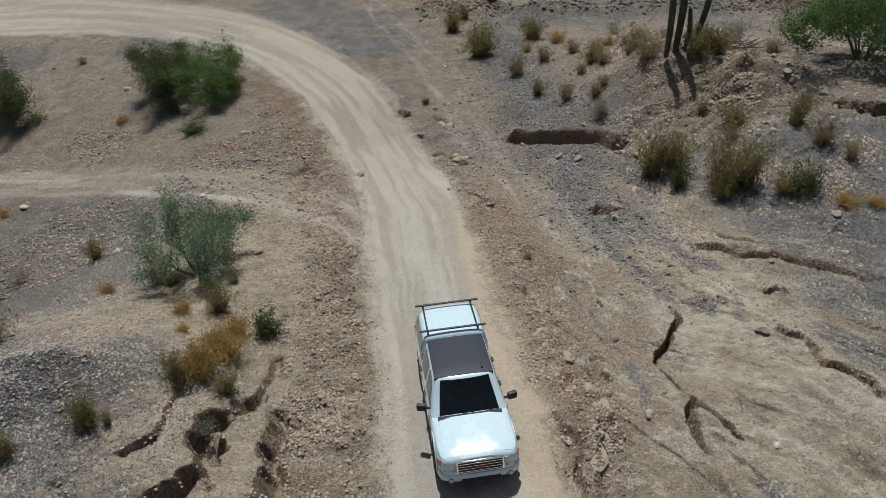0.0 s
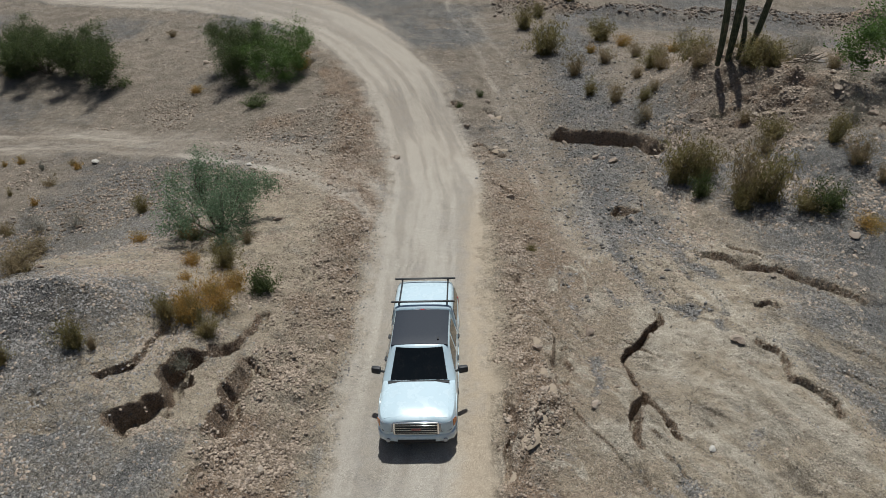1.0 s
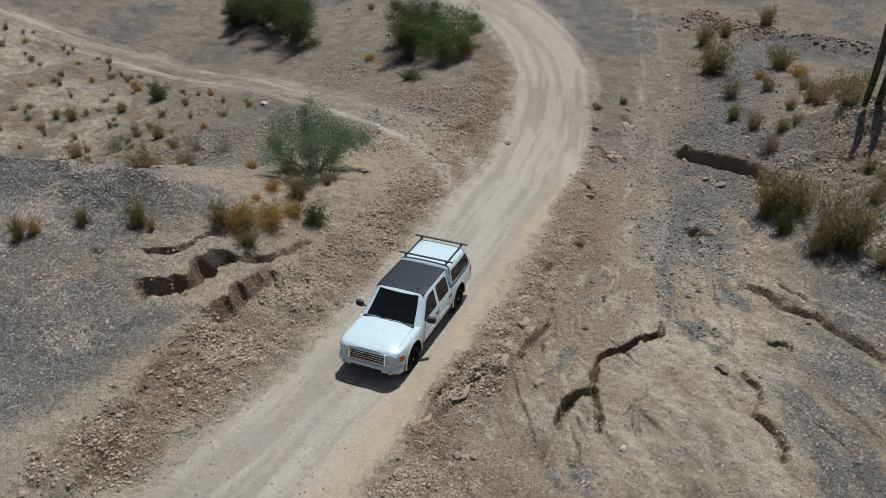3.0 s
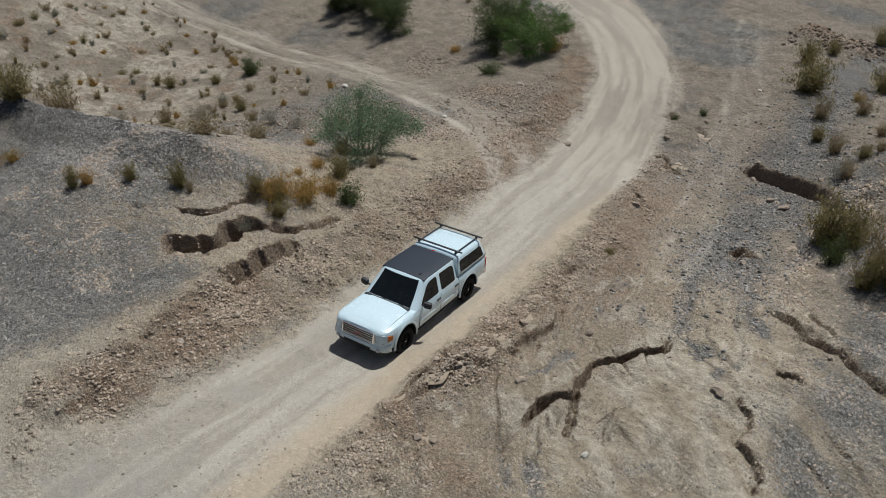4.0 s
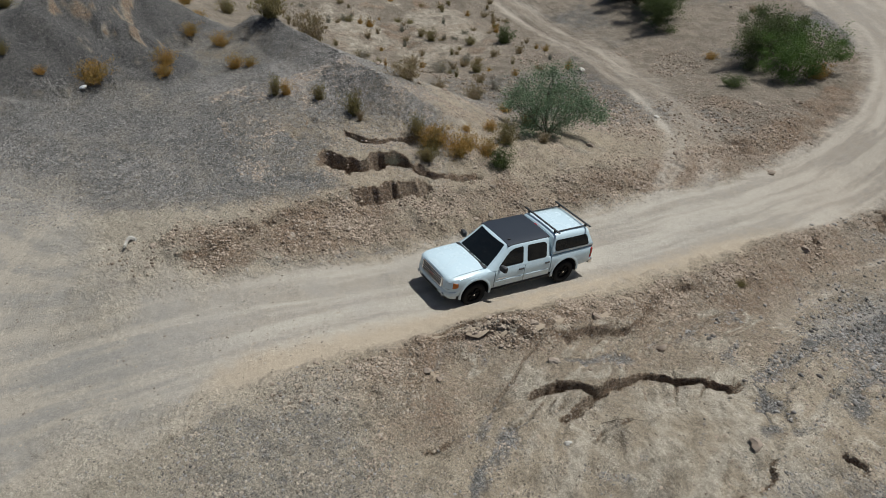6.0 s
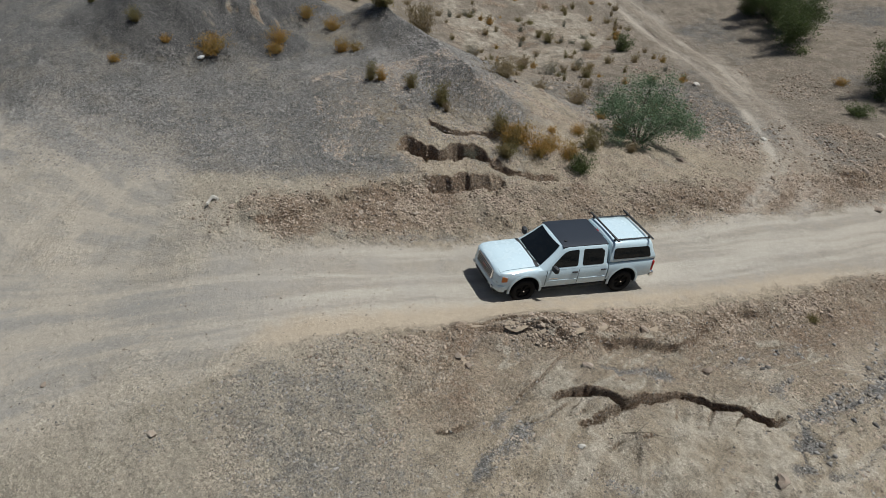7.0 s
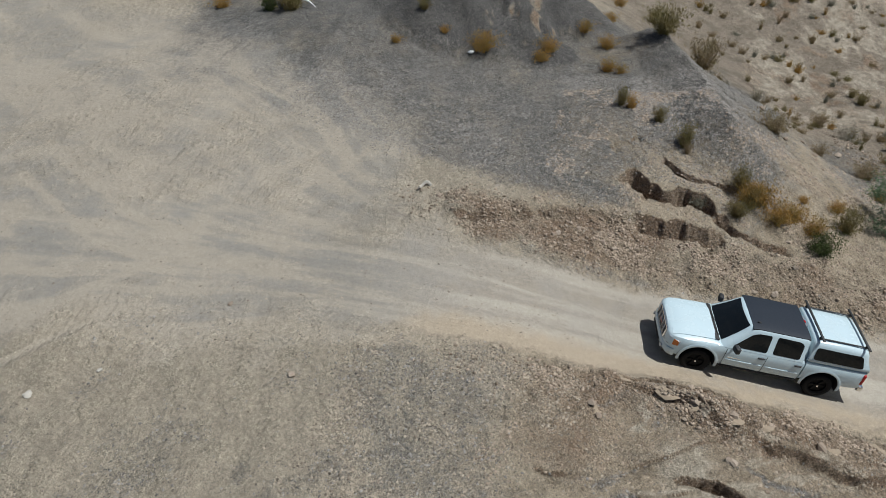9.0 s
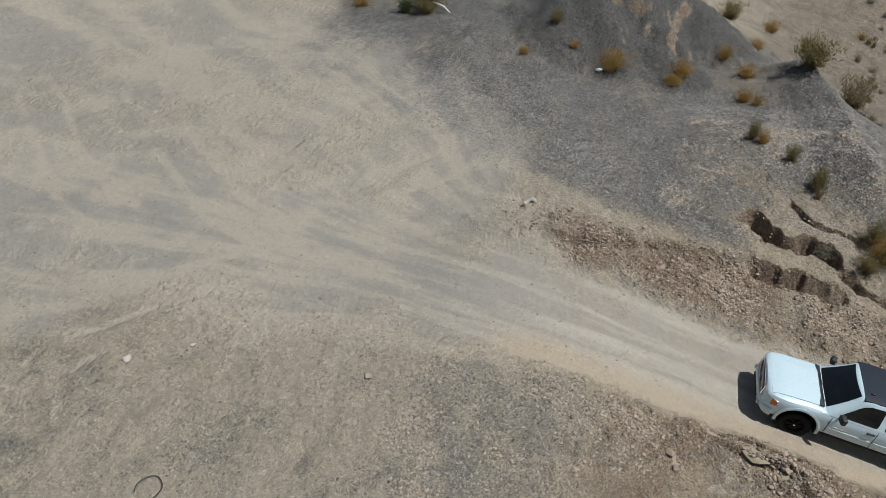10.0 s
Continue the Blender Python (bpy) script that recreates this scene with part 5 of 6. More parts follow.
def plant(kind, x, y, wide, high):
    """Sets a shrub of that kind, width and height on the ground; the first of each form is moved, the rest are copies."""
    forms = NURSERY[kind]
    if kind == "gold":
        wide, high = wide * 1.2, high * 0.8
    form = forms[plant_rng.randrange(len(forms))]
    h, r = SIZES[kind]
    m = Matrix.LocRotScale((x, y, floor_at(x, y) - 0.02), Euler((0, 0, plant_rng.uniform(0, 6.28))), (0.5 * wide / r, 0.5 * wide / r, high / h))
    if PLANTED[id(form)] == 0:
        form.matrix_basis = m
        PLANTED[id(form)] = 1
        return tagged(form, group="desert shrubs")
    twin = copy_thing(form, Matrix.Identity(4))
    twin.matrix_basis = m
    return tagged(twin, group="desert shrubs")


SHRUBS_EAST = """olive 2.5 47.3 2.9 2.2; olive 0.7 52.8 1.8 1.6; olive 3.9 58.3 1.6 1.4; olive 6.2 49.8 2.2 1.5; gold 7.6 47.6 1.2 0.9; brown 4.5 42.7 1.4 1.3;
brown 6.3 44.0 1.2 1.0; olive 5.4 39.0 1.0 0.95; brown 6.7 37.0 1.1 1.05; olive 8.1 36.1 0.85 0.8; brown 8.0 40.2 0.9 0.7; olive 8.9 41.7 1.6 1.1; grey 11.4 47.9 1.5 1.1;
olive 10.6 38.9 2.3 1.6; olive 12.6 34.6 2.2 1.3; olive 13.6 34.9 1.6 1.2; grey 7.7 33.5 1.1 1.0; brown 8.0 33.7 0.9 0.9; grey 11.0 32.1 0.9 0.6; olive 9.0 27.2 2.0 2.0; olive 9.8 27.2 1.7 1.7;
green 9.7 25.7 1.1 1.1; brown 11.2 25.3 2.2 2.0; olive 11.9 24.7 2.0 2.0; olive 11.0 24.3 1.3 1.2; olive 13.1 23.8 1.4 0.8; green 13.8 23.7 1.5 1.1; brown 15.2 26.1 1.3 1.1; olive 14.8 27.8 1.1 1.2;
grey 16.0 29.8 1.5 1.2; grey 24.2 50.4 4.0 2.6; grey 15.1 34.0 1.4 0.9; gold 15.0 22.7 1.2 0.4; gold 15.8 22.3 0.9 0.4; brown 9.5 43.5 1.3 0.9; grey 12.5 46.0 1.4 1.0; gold 5.5 46.5 0.8 0.7; grey 14.8 41.5 1.6 1.2;
olive 1.6 55.5 1.2 1.0; brown 15.9 25.0 0.8 0.7; brown 12.0 31.0 0.7 0.6; olive 12.9 29.4 1.6 0.9; green -2.0 38.2 0.5 0.4; green -1.0 39.9 0.6 0.4; brown 17.0 36.5 1.2 0.8; olive 3.1 21.2 0.5 0.2; brown 10.5 36.2 1.7 1.1; olive 13.0 36.2 2.2 1.2; brown 13.8 35.5 1.3 0.8; brown 9.3 40.6 1.3 0.9; grey 11.2 41.5 1.5 1.0; brown 13.4 42.5 1.5 1.0; grey 16.2 40.0 1.8 1.2; brown 8.2 44.6 1.2 0.9; gold 10.4 44.8 1.0 0.7; grey 17.6 43.0 2.0 1.3; brown 12.4 28.2 0.9 0.7; grey 16.8 33.2 1.1 0.8; brown 8.6 36.8 0.8 0.6"""
SHRUBS_NORTH = """green -13.7 36.0 1.7 0.7; gold -18.8 38.8 0.9 0.5; gold -12.9 42.0 1.6 1.2; green -27.9 28.0 1.6 1.2; olive -30.4 23.4 1.0 0.8; olive -31.3 23.0 0.7 0.6; olive -28.6 25.7 0.9 0.6;
olive -22.4 23.2 1.0 0.8; brown -25.6 20.0 1.3 0.9; grey -23.4 21.1 2.2 1.0; grey -18.9 22.7 1.3 0.9; brown -17.6 20.7 1.6 0.8; olive -14.1 23.6 0.9 0.9; grey -17.2 23.1 1.3 0.9; olive -9.9 19.8 1.0 0.7; olive -9.3 19.4 0.9 0.6;
gold -11.7 19.5 0.7 0.5; olive -6.9 17.0 1.1 0.95; green -5.25 15.9 1.25 0.8; gold -6.05 15.7 0.9 0.8; gold -6.5 13.7 1.1 1.0; gold -6.0 14.4 1.3 0.9; olive -6.2 13.4 0.8 0.7; gold -6.4 15.0 0.9 0.7; gold -6.4 13.2 0.9 0.9; olive -6.8 13.0 0.8 0.8; olive -5.6 12.9 0.95 0.6;
gold -8.0 16.8 0.7 0.5; gold -7.5 15.4 0.5 0.3; brown -7.0 18.9 0.6 0.5; olive -8.1 10.9 0.9 0.9; brown -7.7 11.0 0.35 0.5; pale -5.9 11.6 0.9 0.45; gold -33.4 41.0 0.9 0.6; brown -24.5 47.5 0.8 0.5"""
SHRUBS_WEST = """olive -17.4 9.9 1.9 1.3; brown -19.0 12.1 1.9 1.5; brown -12.7 14.8 1.7 0.8; gold -14.1 1.9 1.4 1.0; gold -15.3 4.8 1.0 0.8; gold -14.5 4.6 0.9 0.6; gold -17.8 6.2 0.8 0.7; gold -17.0 7.4 0.9 0.7;
gold -15.0 7.6 0.8 0.7; gold -14.6 8.2 0.6 0.5; olive -10.4 8.4 0.6 0.8; gold -10.2 8.8 0.5 0.7; olive -9.4 9.9 0.65 0.6; gold -22.9 3.5 1.4 1.1; green -30.8 2.4 2.6 1.5; olive -31.9 5.0 1.6 1.2; gold -34.7 7.5 1.2 0.9;
olive -34.0 10.0 1.4 1.0; olive -16.3 -8.4 1.8 1.2; green -17.3 -8.9 1.9 1.2; green -16.4 -9.7 1.2 0.9; gold -17.1 -12.8 1.1 0.7; gold -13.4 -2.0 0.6 0.4; olive -15.1 -1.1 0.7 0.6; gold -14.2 0.1 0.5 0.4; gold -23.8 3.9 1.1 0.9;
olive -27.0 -2.0 1.5 1.0; gold -24.5 7.2 0.9 0.7; gold -26.0 5.0 0.8 0.6; olive -18.3 -3.4 0.7 0.6; grey -21.5 15.5 1.2 0.8; brown -16.0 17.8 1.0 0.6"""
for text in (SHRUBS_EAST, SHRUBS_NORTH, SHRUBS_WEST):
    for row in text.replace("\n", " ").split(";"):
        kind, *numbers = row.split()
        plant(kind, *(float(v) for v in numbers))
# the sparse scrub of the western plain
for _ in range(160):
    px, py = plant_rng.uniform(-46, -20), plant_rng.uniform(13, 31)
    if py < 31.0 - 0.05 * (px + 30) and px < -17 - (py < 17) * 6:
        plant("tuft", px, py, *(plant_rng.uniform(0.3, 0.9) * k for k in (1.0, 0.7)))

# trees
TREES = [
    (("mesquite_tree", 21, 2.7, 2.0, 11, 2, 26000, 0.12, LEAF_DARK, BARK, "dense dark green mesquite on bare ground", "tree"), dict(base_r=0.06, spread=0.20, lean=1.1, slender=0.32, fill=0.6, clumps=46), [(-16.7, 41.5, 0.4, 1.02), (-30.8, 41.4, 2.0, 1.05), (-33.6, 43.0, 4.0, 0.95), (-26.8, 40.6, 1.2, 1.15)]),
    (("mesquite_tree", 22, 2.5, 1.7, 9, 2, 20000, 0.11, LEAF_FRESH, BARK, "fresh green mesquite among stones", "tree"), dict(base_r=0.05, spread=0.18, lean=1.0, slender=0.32, fill=0.6, clumps=38), [(-14.1, 41.2, 0.0, 1.12), (19.9, 33.4, 2.2, 1.55)]),
    (("palo_verde_tree", 23, 2.25, 1.5, 9, 2, 20000, 0.085, LEAF_SAGE, BARK, "open grey-green desert tree with forked dark limbs", "tree"), dict(base_r=0.05, spread=0.13, lean=1.2, slender=0.3, low=0.05, fill=0.6, clumps=60), [(-8.5, 20.0, 0.6, 1.2)]),
]
for args, more, places in TREES:
    first = shrub(*args, **more)
    for k, (tx, ty, turn, size) in enumerate(places):
        tree = first if k == 0 else copy_thing(first, Matrix.Identity(4))
        tree.matrix_basis = Matrix.LocRotScale((tx, ty, floor_at(tx, ty) - 0.03), Euler((0, 0, turn)), (size, size, size))


# saguaro
def mat_cactus():
    n = Nodes("saguaro_skin", 0.7, spec=0.25)
    color = n.mix(n.ramp(n.noise(5, 4, 0.7), 0.35, 0.7), (0.045, 0.055, 0.03), (0.10, 0.105, 0.06))
    color = n.mix(n.ramp(n.noise(2, 4, 0.6), 0.58, 0.7), color, (0.13, 0.10, 0.065))
    return n.done(color, n.bump(n.noise(60, 2, 0.6), 0.5, 0.01))


CACTUS = mat_cactus()


def column(bm, path, r, ribs=12):
    rings = []
    pts = [Vector(p) for p in path]
    for k, p in enumerate(pts):
        d = (pts[min(k + 1, len(pts) - 1)] - pts[max(k - 1, 0)]).normalized()
        u = d.cross(Vector((0, 1, 0.1))).normalized()
        v = d.cross(u)
        t = k / (len(pts) - 1)
        rr = r * (0.82 + 0.3 * math.sin(math.pi * min(1, t * 1.1))) * (1.0 if t < 0.93 else 0.55 if t < 0.99 else 0.12)
        rings.append([p + (u * math.cos(a) + v * math.sin(a)) * rr * (1.0 + (0.08 if j % 2 else -0.10)) for j, a in enumerate(np.linspace(0, 2 * math.pi, ribs * 2, endpoint=False))])
    return loft(bm, rings)


saguaro = tagged(new("saguaro_cactus"), "tall dark saguaro cactus with several upright stems on a knoll", "cactus")
saguaro.matrix_basis = pose(11.5, 35.3, floor_at(11.5, 35.3) - 0.1)
for base, tip, r in (((-0.35, -0.2, 0), (-0.75, -0.1, 4.7), 0.13), ((0.15, 0.1, 0), (-0.15, 0.1, 5.9), 0.15), ((0.55, -0.05, 0.3), (0.42, 0.0, 2.5), 0.10), ((0.9, 0.0, 0.2), (1.45, 0.2, 4.9), 0.12)):
    b, t = Vector(base), Vector(tip)
    bend = Vector((0.12, 0.05, 0))
    part("stem", column(bmesh.new(), [b.lerp(t, k / 14) + bend * math.sin(math.pi * k / 14) for k in range(15)], r), CACTUS, saguaro, sharp=80)
dead = tagged(new("fallen_branches"), "tangle of dead grey branches on the gravel knoll", "dead branches")
dead.matrix_basis = pose(15.2, 37.6, floor_at(15.2, 37.6))
rng = np.random.default_rng(77)
sticks = []
for _ in range(46):
    a, l = rng.uniform(0, 6.28), rng.uniform(0.5, 1.4)
    p = np.array([rng.normal(0, 0.6), rng.normal(0, 0.4), rng.uniform(0.02, 0.3)])
    q = p + np.array([math.cos(a) * l, math.sin(a) * l, rng.uniform(-0.05, 0.5)])
    sticks.append((*p, *np.maximum(q, [-9, -9, 0.02]), 0.03, 0.012))
wood = new("branchwork", from_arrays("branchwork", *tubes(sticks, 5), BARK))
wood.parent = dead


# ---- stones ----
ICO_V = np.array([(0, 0, 1), *[(0.894 * math.cos(a), 0.894 * math.sin(a), 0.447) for a in np.arange(5) * 2 * math.pi / 5],
                  *[(0.894 * math.cos(a), 0.894 * math.sin(a), -0.447) for a in (np.arange(5) + 0.5) * 2 * math.pi / 5], (0, 0, -1)])
ICO_F = np.array([(0, 1 + k, 1 + (k + 1) % 5) for k in range(5)] + [(1 + k, 6 + k, 1 + (k + 1) % 5) for k in range(5)]
                 + [(1 + (k + 1) % 5, 6 + k, 6 + (k + 1) % 5) for k in range(5)] + [(11, 6 + (k + 1) % 5, 6 + k) for k in range(5)])
CHIP_V = np.array([*[(math.cos(a), math.sin(a), -0.3) for a in np.arange(5) * 2 * math.pi / 5], (0.1, 0.05, 0.95)])
CHIP_F = np.array([(k, (k + 1) % 5, 5) for k in range(5)])


def strew(name, seed, count, window, chance, sizes, form, material, label, category):
    """Loose stones strewn over a window of the plan where chance() allows, joined as one sheet of stuff."""
    rng = np.random.default_rng(seed)
    x0, x1, y0, y1 = window
    xs, ys = np.zeros(0), np.zeros(0)
    for _ in range(60):
        x, y = rng.uniform(x0, x1, count), rng.uniform(y0, y1, count)
        keep = rng.uniform(0, 1, count) < chance(x, y)
        xs, ys = np.r_[xs, x[keep]], np.r_[ys, y[keep]]
        if len(xs) >= count:
            break
    xs, ys = xs[:count], ys[:count]
    n = len(xs)
    low, high = sizes
    size = low * (high / low) ** (rng.uniform(0, 1, n) ** 2.0) * 0.5
    bv, bf = (ICO_V, ICO_F) if form == "ico" else (CHIP_V, CHIP_F)
    v = bv[None] * rng.uniform(0.62, 1.25, (n, len(bv), 1))
    v = v * np.stack([rng.uniform(0.8, 1.35, n), rng.uniform(0.7, 1.0, n), rng.uniform(0.45, 0.85, n)], -1)[:, None]
    a, b = rng.uniform(0, 6.28, n), rng.normal(0, 0.35, n)
    cb, sb = np.cos(b)[:, None], np.sin(b)[:, None]
    v = np.stack([v[..., 0], v[..., 1] * cb - v[..., 2] * sb, v[..., 1] * sb + v[..., 2] * cb], -1)
    ca, sa = np.cos(a)[:, None], np.sin(a)[:, None]
    v = np.stack([v[..., 0] * ca - v[..., 1] * sa, v[..., 0] * sa + v[..., 1] * ca, v[..., 2]], -1) * size[:, None, None]
    v += np.stack([xs, ys, sample(ZZ, xs, ys) + size * 0.15], -1)[:, None]
    f = (np.arange(n) * len(bv))[:, None, None] + bf[None]
    ob = new(name, from_arrays(name, v.reshape(-1, 3), f.reshape(-1, 3), material))
    return tagged(ob, label, category, kind="stuff")


off_road = lambda x, y: np.clip(1 - 1.6 * sample(MASKS["road"], x, y), 0, 1)
clustered = lambda x, y: smooth(0.0, 0.45, fbm(x, y, 1.3, 301, 4, 0.65))
strew("rubble", 41, 14000, (-9, 7, 1, 32), lambda x, y: sample(MASKS["rubble"], x, y) * off_road(x, y) * (0.25 + 0.75 * clustered(x, y)), (0.028, 0.14), "ico", STONES, "angular brown rubble along the road banks", "rubble")
strew("gravel", 42, 60000, (-14, 13, -5, 27), lambda x, y: sample(MASKS["gravel"], x, y) * (0.3 + 0.7 * clustered(x, y)), (0.028, 0.095), "chip", GRAVEL, "loose grey gravel over the flat", "gravel")
strew("scree", 43, 20000, (-22, -6, 6, 18), lambda x, y: 0.25 * sample(MASKS["gravel"], x, y) + 0.9 * sample(MASKS["loose"], x, y), (0.03, 0.10), "chip", GRAVEL, "grey scree on the spoil ridge", "scree")
strew("loose_stones", 44, 44000, (-12, 14, 6, 32), lambda x, y: off_road(x, y) * (0.08 + 0.92 * clustered(x, y)) * (1 - 0.8 * sample(MASKS["crust"], x, y)) * (1 - 0.85 * sample(MASKS["flow"], x, y)), (0.03, 0.12), "chip", STONES, "scattered tan stones on open ground", "stones")
strew("slope_chips", 53, 20000, (2.2, 13.5, 2, 21), lambda x, y: off_road(x, y) * (0.06 + 0.94 * clustered(x + 31, y)) * (1 - 0.9 * sample(MASKS["crust"], x, y)), (0.026, 0.10), "chip", CHIPS, "small tan and grey chips on the washed slope", "stones")
strew("far_stones", 45, 26000, (-34, 24, 18, 56), lambda x, y: off_road(x, y) * (0.1 + 0.9 * clustered(x, y)), (0.05, 0.15), "chip", STONES, "scattered stones on the lower slope", "stones")
strew("wash_stones", 46, 5000, (0, 9, 17, 50), lambda x, y: sample(MASKS["gravel"], x, y), (0.06, 0.20), "ico", GRAVEL, "grey stones along the dry wash", "stones")
strew("stony_patch", 47, 5000, (-24, -6, 20, 38), lambda x, y: off_road(x, y) * smooth(0.15, 0.5, fbm(x, y, 4, 307, 3) + 0.9 * np.exp(-((x + 14) / 7) ** 2 - ((y - 26.5) / 3.5) ** 2) + 0.9 * np.exp(-((x + 9.5) / 3) ** 2 - ((y - 35) / 4.5) ** 2)), (0.06, 0.22), "ico", STONES, "pale stones beside the side track", "stones")
strew("knoll_stones", 48, 14000, (8, 24, 22, 44), lambda x, y: 0.2 + 0.8 * clustered(x, y), (0.05, 0.2), "chip", STONES, "stones on the eastern knoll", "stones")
strew("knoll_clods", 52, 3000, (8, 19, 28, 39), lambda x, y: np.exp(-((x - 12.5) / 3.5) ** 2 - ((y - 33) / 3.5) ** 2) * (0.15 + 0.85 * clustered(x, y)), (0.05, 0.2), "ico", STONES, "brown clods on the eroded knoll", "rubble")
strew("berm_rocks", 49, 2600, (-2, 33, 55, 60), lambda x, y: np.exp(-((y - 57.2) / 1.2) ** 2), (0.08, 0.42), "ico", DARK_STONES, "rocks piled along the far berm", "rocks")
strew("yard_pebbles", 50, 16000, (-10, 12, -16, 8), lambda x, y: 0.2 + 0.5 * sample(MASKS["gravel"], x, y), (0.022, 0.09), "chip", CHIPS, "small pebbles on the turning ground", "pebbles")


def rock_mesh(seed):
    rng = random.Random(seed)
    bm = bmesh.new()
    bmesh.ops.create_icosphere(bm, subdivisions=2, radius=0.5)
    o = Vector((rng.uniform(-50, 50), rng.uniform(-50, 50), seed))
    for v in bm.verts:
        v.co *= 0.8 + 0.75 * noise.noise(v.co * 1.7 + o) + 0.2 * noise.noise(v.co * 5 + o)
        v.co.z *= 0.62
    return mesh_of("rock", bm, BOULDER, True, 28)


ROCKS = [rock_mesh(s) for s in range(8)]
rock_rng = random.Random(9)


def set_rock(x, y, size, label="weathered tan rock lying loose on the ground", material=None, name="rock"):
    ob = new(name, ROCKS[rock_rng.randrange(8)])
    if material:
        ob.data = ob.data.copy()
        ob.data.materials[0] = material
    s = [size * rock_rng.uniform(0.8, 1.15) for _ in range(3)]
    ob.matrix_basis = Matrix.LocRotScale((x, y, floor_at(x, y) + 0.12 * s[2]), Euler((0, 0, rock_rng.uniform(0, 6.28))), s)
    return tagged(ob, label, "rock", "loose rocks")


for rx, ry, rs in ((-3.87, 29.47, 0.42), (-4.1, 29.6, 0.3), (7.6, 20.2, 0.2), (3.79, -1.76, 0.22), (5.86, 1.0, 0.24), (4.6, 8.7, 0.34), (4.9, 8.9, 0.25), (-9.1, 31.4, 0.4), (-6.2, 26.6, 0.34),
                   (-6.0, 26.3, 0.25), (2.0, 25.5, 0.4), (0.7, 33.0, 0.5), (-0.1, 37.5, 0.6), (16.4, 30.6, 0.75), (16.9, 30.2, 0.5), (18.3, 33.5, 0.4), (8.9, 29.3, 0.5), (8.4, 30.1, 0.35), (9.0, 28.6, 0.4),
                   (7.0, 24.5, 0.35), (5.8, 13.0, 0.15), (5.2, 12.2, 0.3), (3.9, 12.3, 0.38), (3.75, 11.3, 0.3), (-22.0, 44.5, 0.35), (-20.6, 45.0, 0.3), (-26.3, 47.0, 0.4)):
    set_rock(rx, ry, rs)
CHALK = plain("pale_stone", (0.42, 0.39, 0.34), 0.85, grain=0.4)
SLAB_MESH = rock_mesh(31)
SLAB_MESH.materials[0] = plain("hardened_silt", (0.29, 0.23, 0.165), 0.95, grain=0.5)
for sx, sy, sl, st in ((3.6, 10.6, 0.9, 80), (3.85, 11.35, 0.7, 100), (3.95, 12.2, 0.85, 70), (3.8, 13.1, 0.6, 95), (3.3, 9.4, 0.6, 85), (3.6, 14.9, 0.7, 110), (4.7, 8.8, 0.55, 30), (2.9, 16.3, 0.6, 60), (1.8, 25.4, 0.8, 40), (0.9, 32.6, 1.0, 20), (0.2, 37.2, 1.0, 50)):
    plate = new("crust_slab", SLAB_MESH)
    plate.matrix_basis = Matrix.LocRotScale((sx, sy, floor_at(sx, sy) - 0.035), Euler((radians(5), radians(-4), radians(st))), (sl, 0.5 * sl, 0.20))
    tagged(plate, "broken slab of hardened tan silt on the berm", "silt slab", "broken silt slabs", kind="thing")
WHITE_ROCK = plain("whitewashed_stone", (0.75, 0.75, 0.73), 0.8, grain=0.4)
for rx, ry, rs in ((8.11, -5.23, 0.32), (0.15, 45.6, 0.38), (7.9, 11.0, 0.2), (-20.4, 29.8, 0.45), (6.9, -4.0, 0.18), (-11.0, 28.4, 0.35)):
    set_rock(rx, ry, rs, "pale rounded stone on the driven ground", CHALK, "pale_rock")
set_rock(-13.72, 1.42, 0.36, "white stone beside a dry bush", WHITE_ROCK, "white_rock")
placed = 0
while placed < 110:
    rx, ry = rock_rng.uniform(-9, 8), rock_rng.uniform(2, 30)
    if rock_rng.random() < float(sample(MASKS["rubble"], rx, ry)) * (1 - float(sample(MASKS["road"], rx, ry))):
        set_rock(rx, ry, 0.09 + 0.16 * rock_rng.random() ** 2)
        placed += 1
while placed < 200:
    rx, ry = rock_rng.uniform(-20, 18), rock_rng.uniform(14, 44)
    if float(sample(MASKS["road"], rx, ry)) < 0.2:
        set_rock(rx, ry, 0.2 + 0.3 * rock_rng.random() ** 2)
        placed += 1


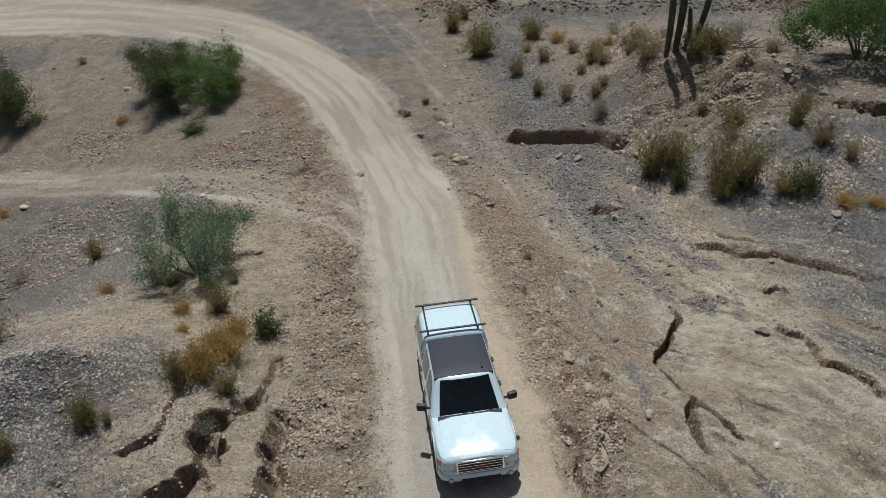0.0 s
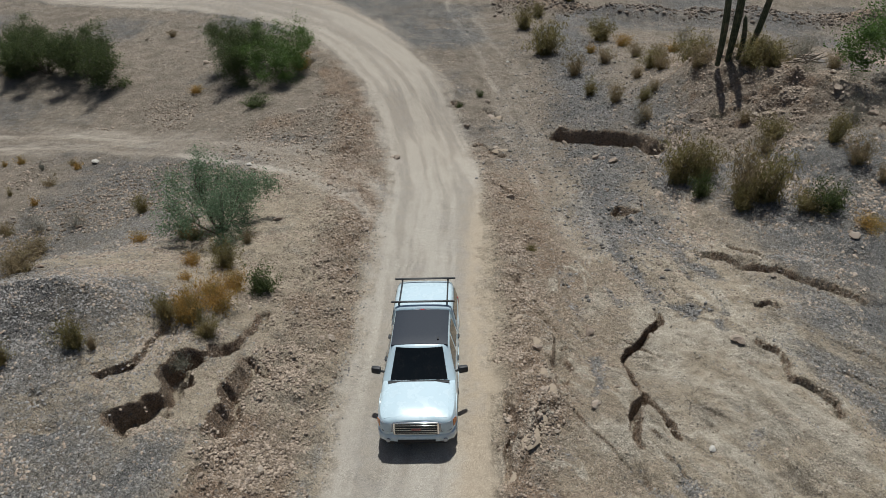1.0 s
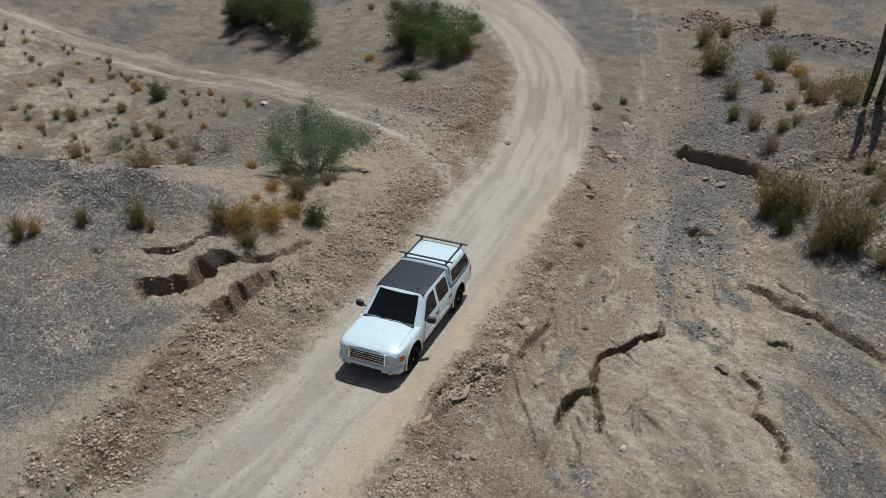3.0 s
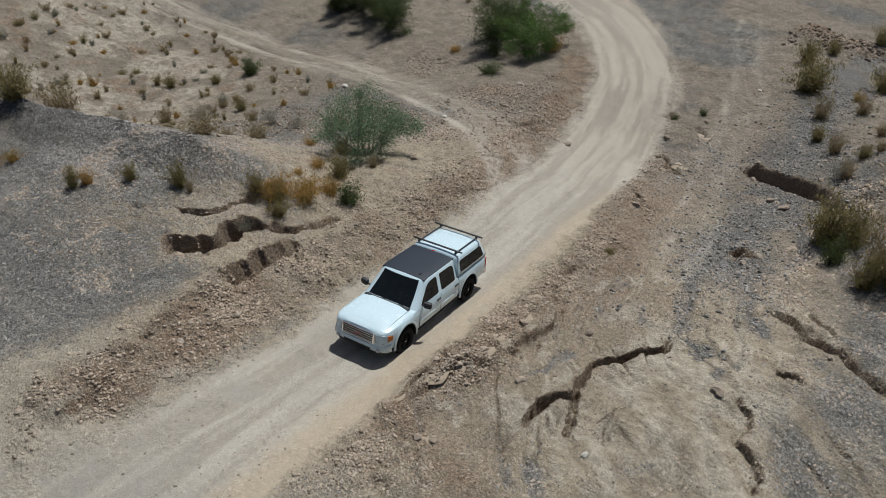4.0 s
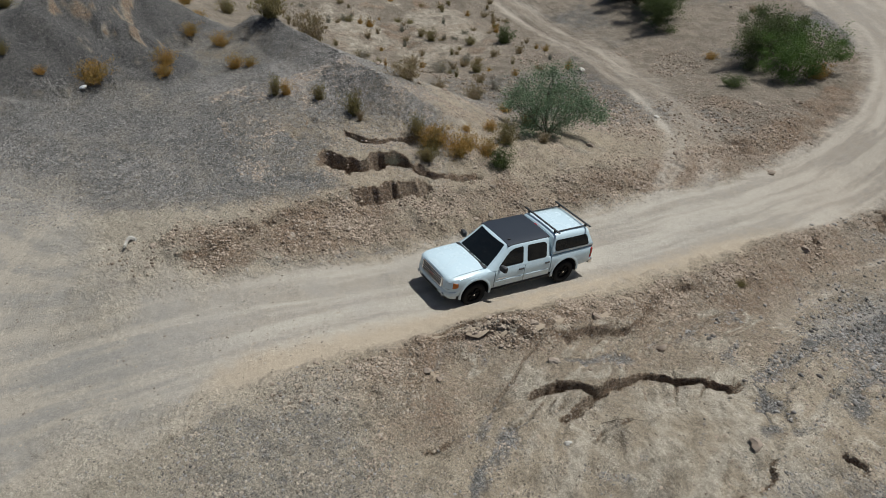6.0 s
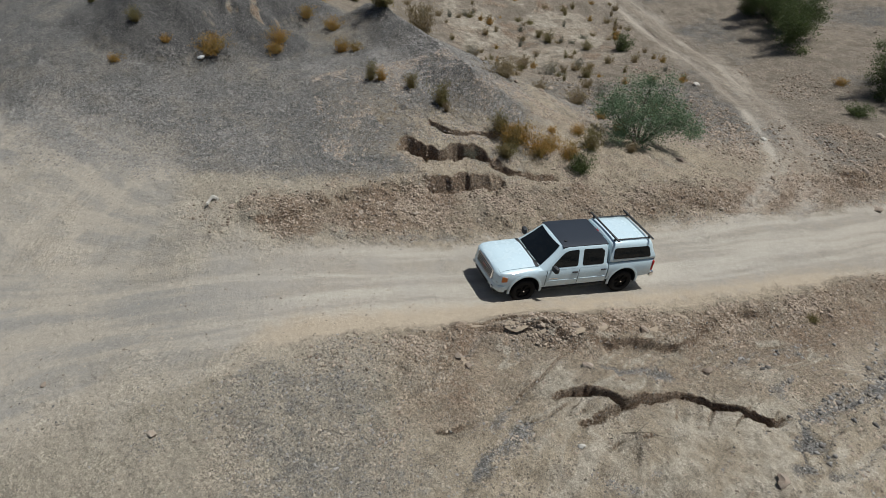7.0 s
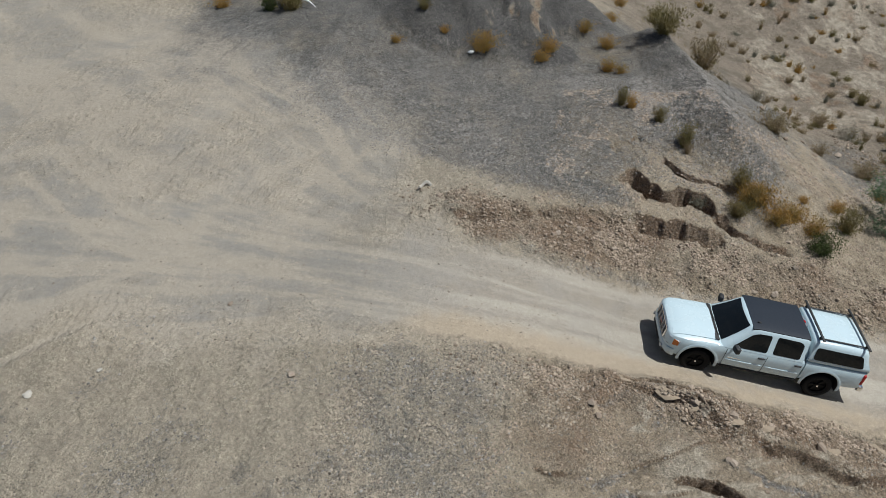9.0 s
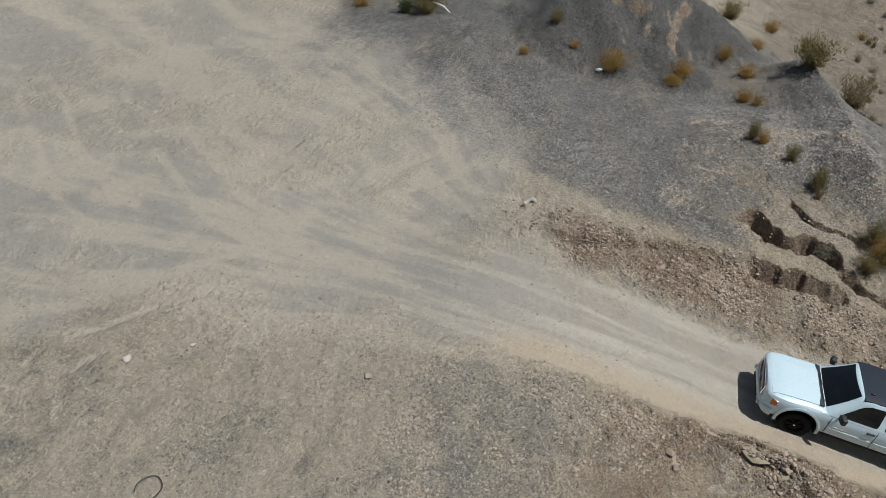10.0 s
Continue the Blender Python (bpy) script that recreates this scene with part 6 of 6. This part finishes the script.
# ---- small things ----
bm = bmesh.new()
sheet_path = [(0.28 * math.cos(a), 0.20 * math.sin(a), 0.03 + 0.05 * math.sin(3 * a)) for a in np.linspace(-0.4, 2.4, 14)]
loft(bm, [[(x * k, y * k, z + h) for k, h in ((0.72, 0.02), (0.85, 0.09), (1.0, 0.10), (1.14, 0.03), (1.10, 0.0), (0.74, 0.0))] for x, y, z in sheet_path])
scrap = new("plastic_scrap", mesh_of("plastic_scrap", bm, CHALK))
scrap.matrix_basis = pose(-3.05, 2.2, floor_at(-3.05, 2.2), 0, 0, 160)
tagged(scrap, "curled off-white plastic scrap on the gravel edge", "litter")
bm = bmesh.new()
hoop = [(0.35 * math.cos(a) * (1 + 0.15 * math.sin(2 * a)), 0.3 * math.sin(a), 0.03 + 0.10 * math.sin(a) ** 2) for a in np.linspace(0, 5.4, 22)]
for p, q in zip(hoop, hoop[1:]):
    rod(bm, p, q, 0.012)
cable = new("cable_loop", mesh_of("cable_loop", bm, PLASTIC))
cable.matrix_basis = pose(11.0, -1.7, floor_at(11.0, -1.7))
tagged(cable, "loop of black cable lying on the ground", "cable")
stick = new("bleached_stick", mesh_of("bleached_stick", rod(rod(bmesh.new(), (-0.7, 0, 0), (0.1, 0.08, 0.06), 0.04, 0.05, 8), (0.1, 0.08, 0.06), (0.75, -0.05, 0.02), 0.05, 0.025, 8), WHITE_ROCK))
stick.matrix_basis = pose(-16.3, -7.6, floor_at(-16.3, -7.6) + 0.3, 0, 6, 65)
tagged(stick, "bleached stick leaning on a green bush", "stick")
bm = bmesh.new()
rod(bm, (0, -0.7, 0.02), (0.1, 0.0, 0.05), 0.009, 0.008)
for p, q in (((0.1, 0.0, 0.05), (0.25, 0.6, 0.03)), ((0.1, 0.0, 0.05), (-0.15, 0.45, 0.08)), ((0.06, -0.3, 0.035), (0.3, -0.1, 0.09)), ((0.25, 0.4, 0.04), (0.45, 0.7, 0.06))):
    rod(bm, p, q, 0.007, 0.003)
twig = new("dry_twig", mesh_of("dry_twig", bm, BARK))
twig.matrix_basis = pose(7.5, 12.6, floor_at(7.5, 12.6))
tagged(twig, "thin dry twig lying on pale crusted silt", "twig")
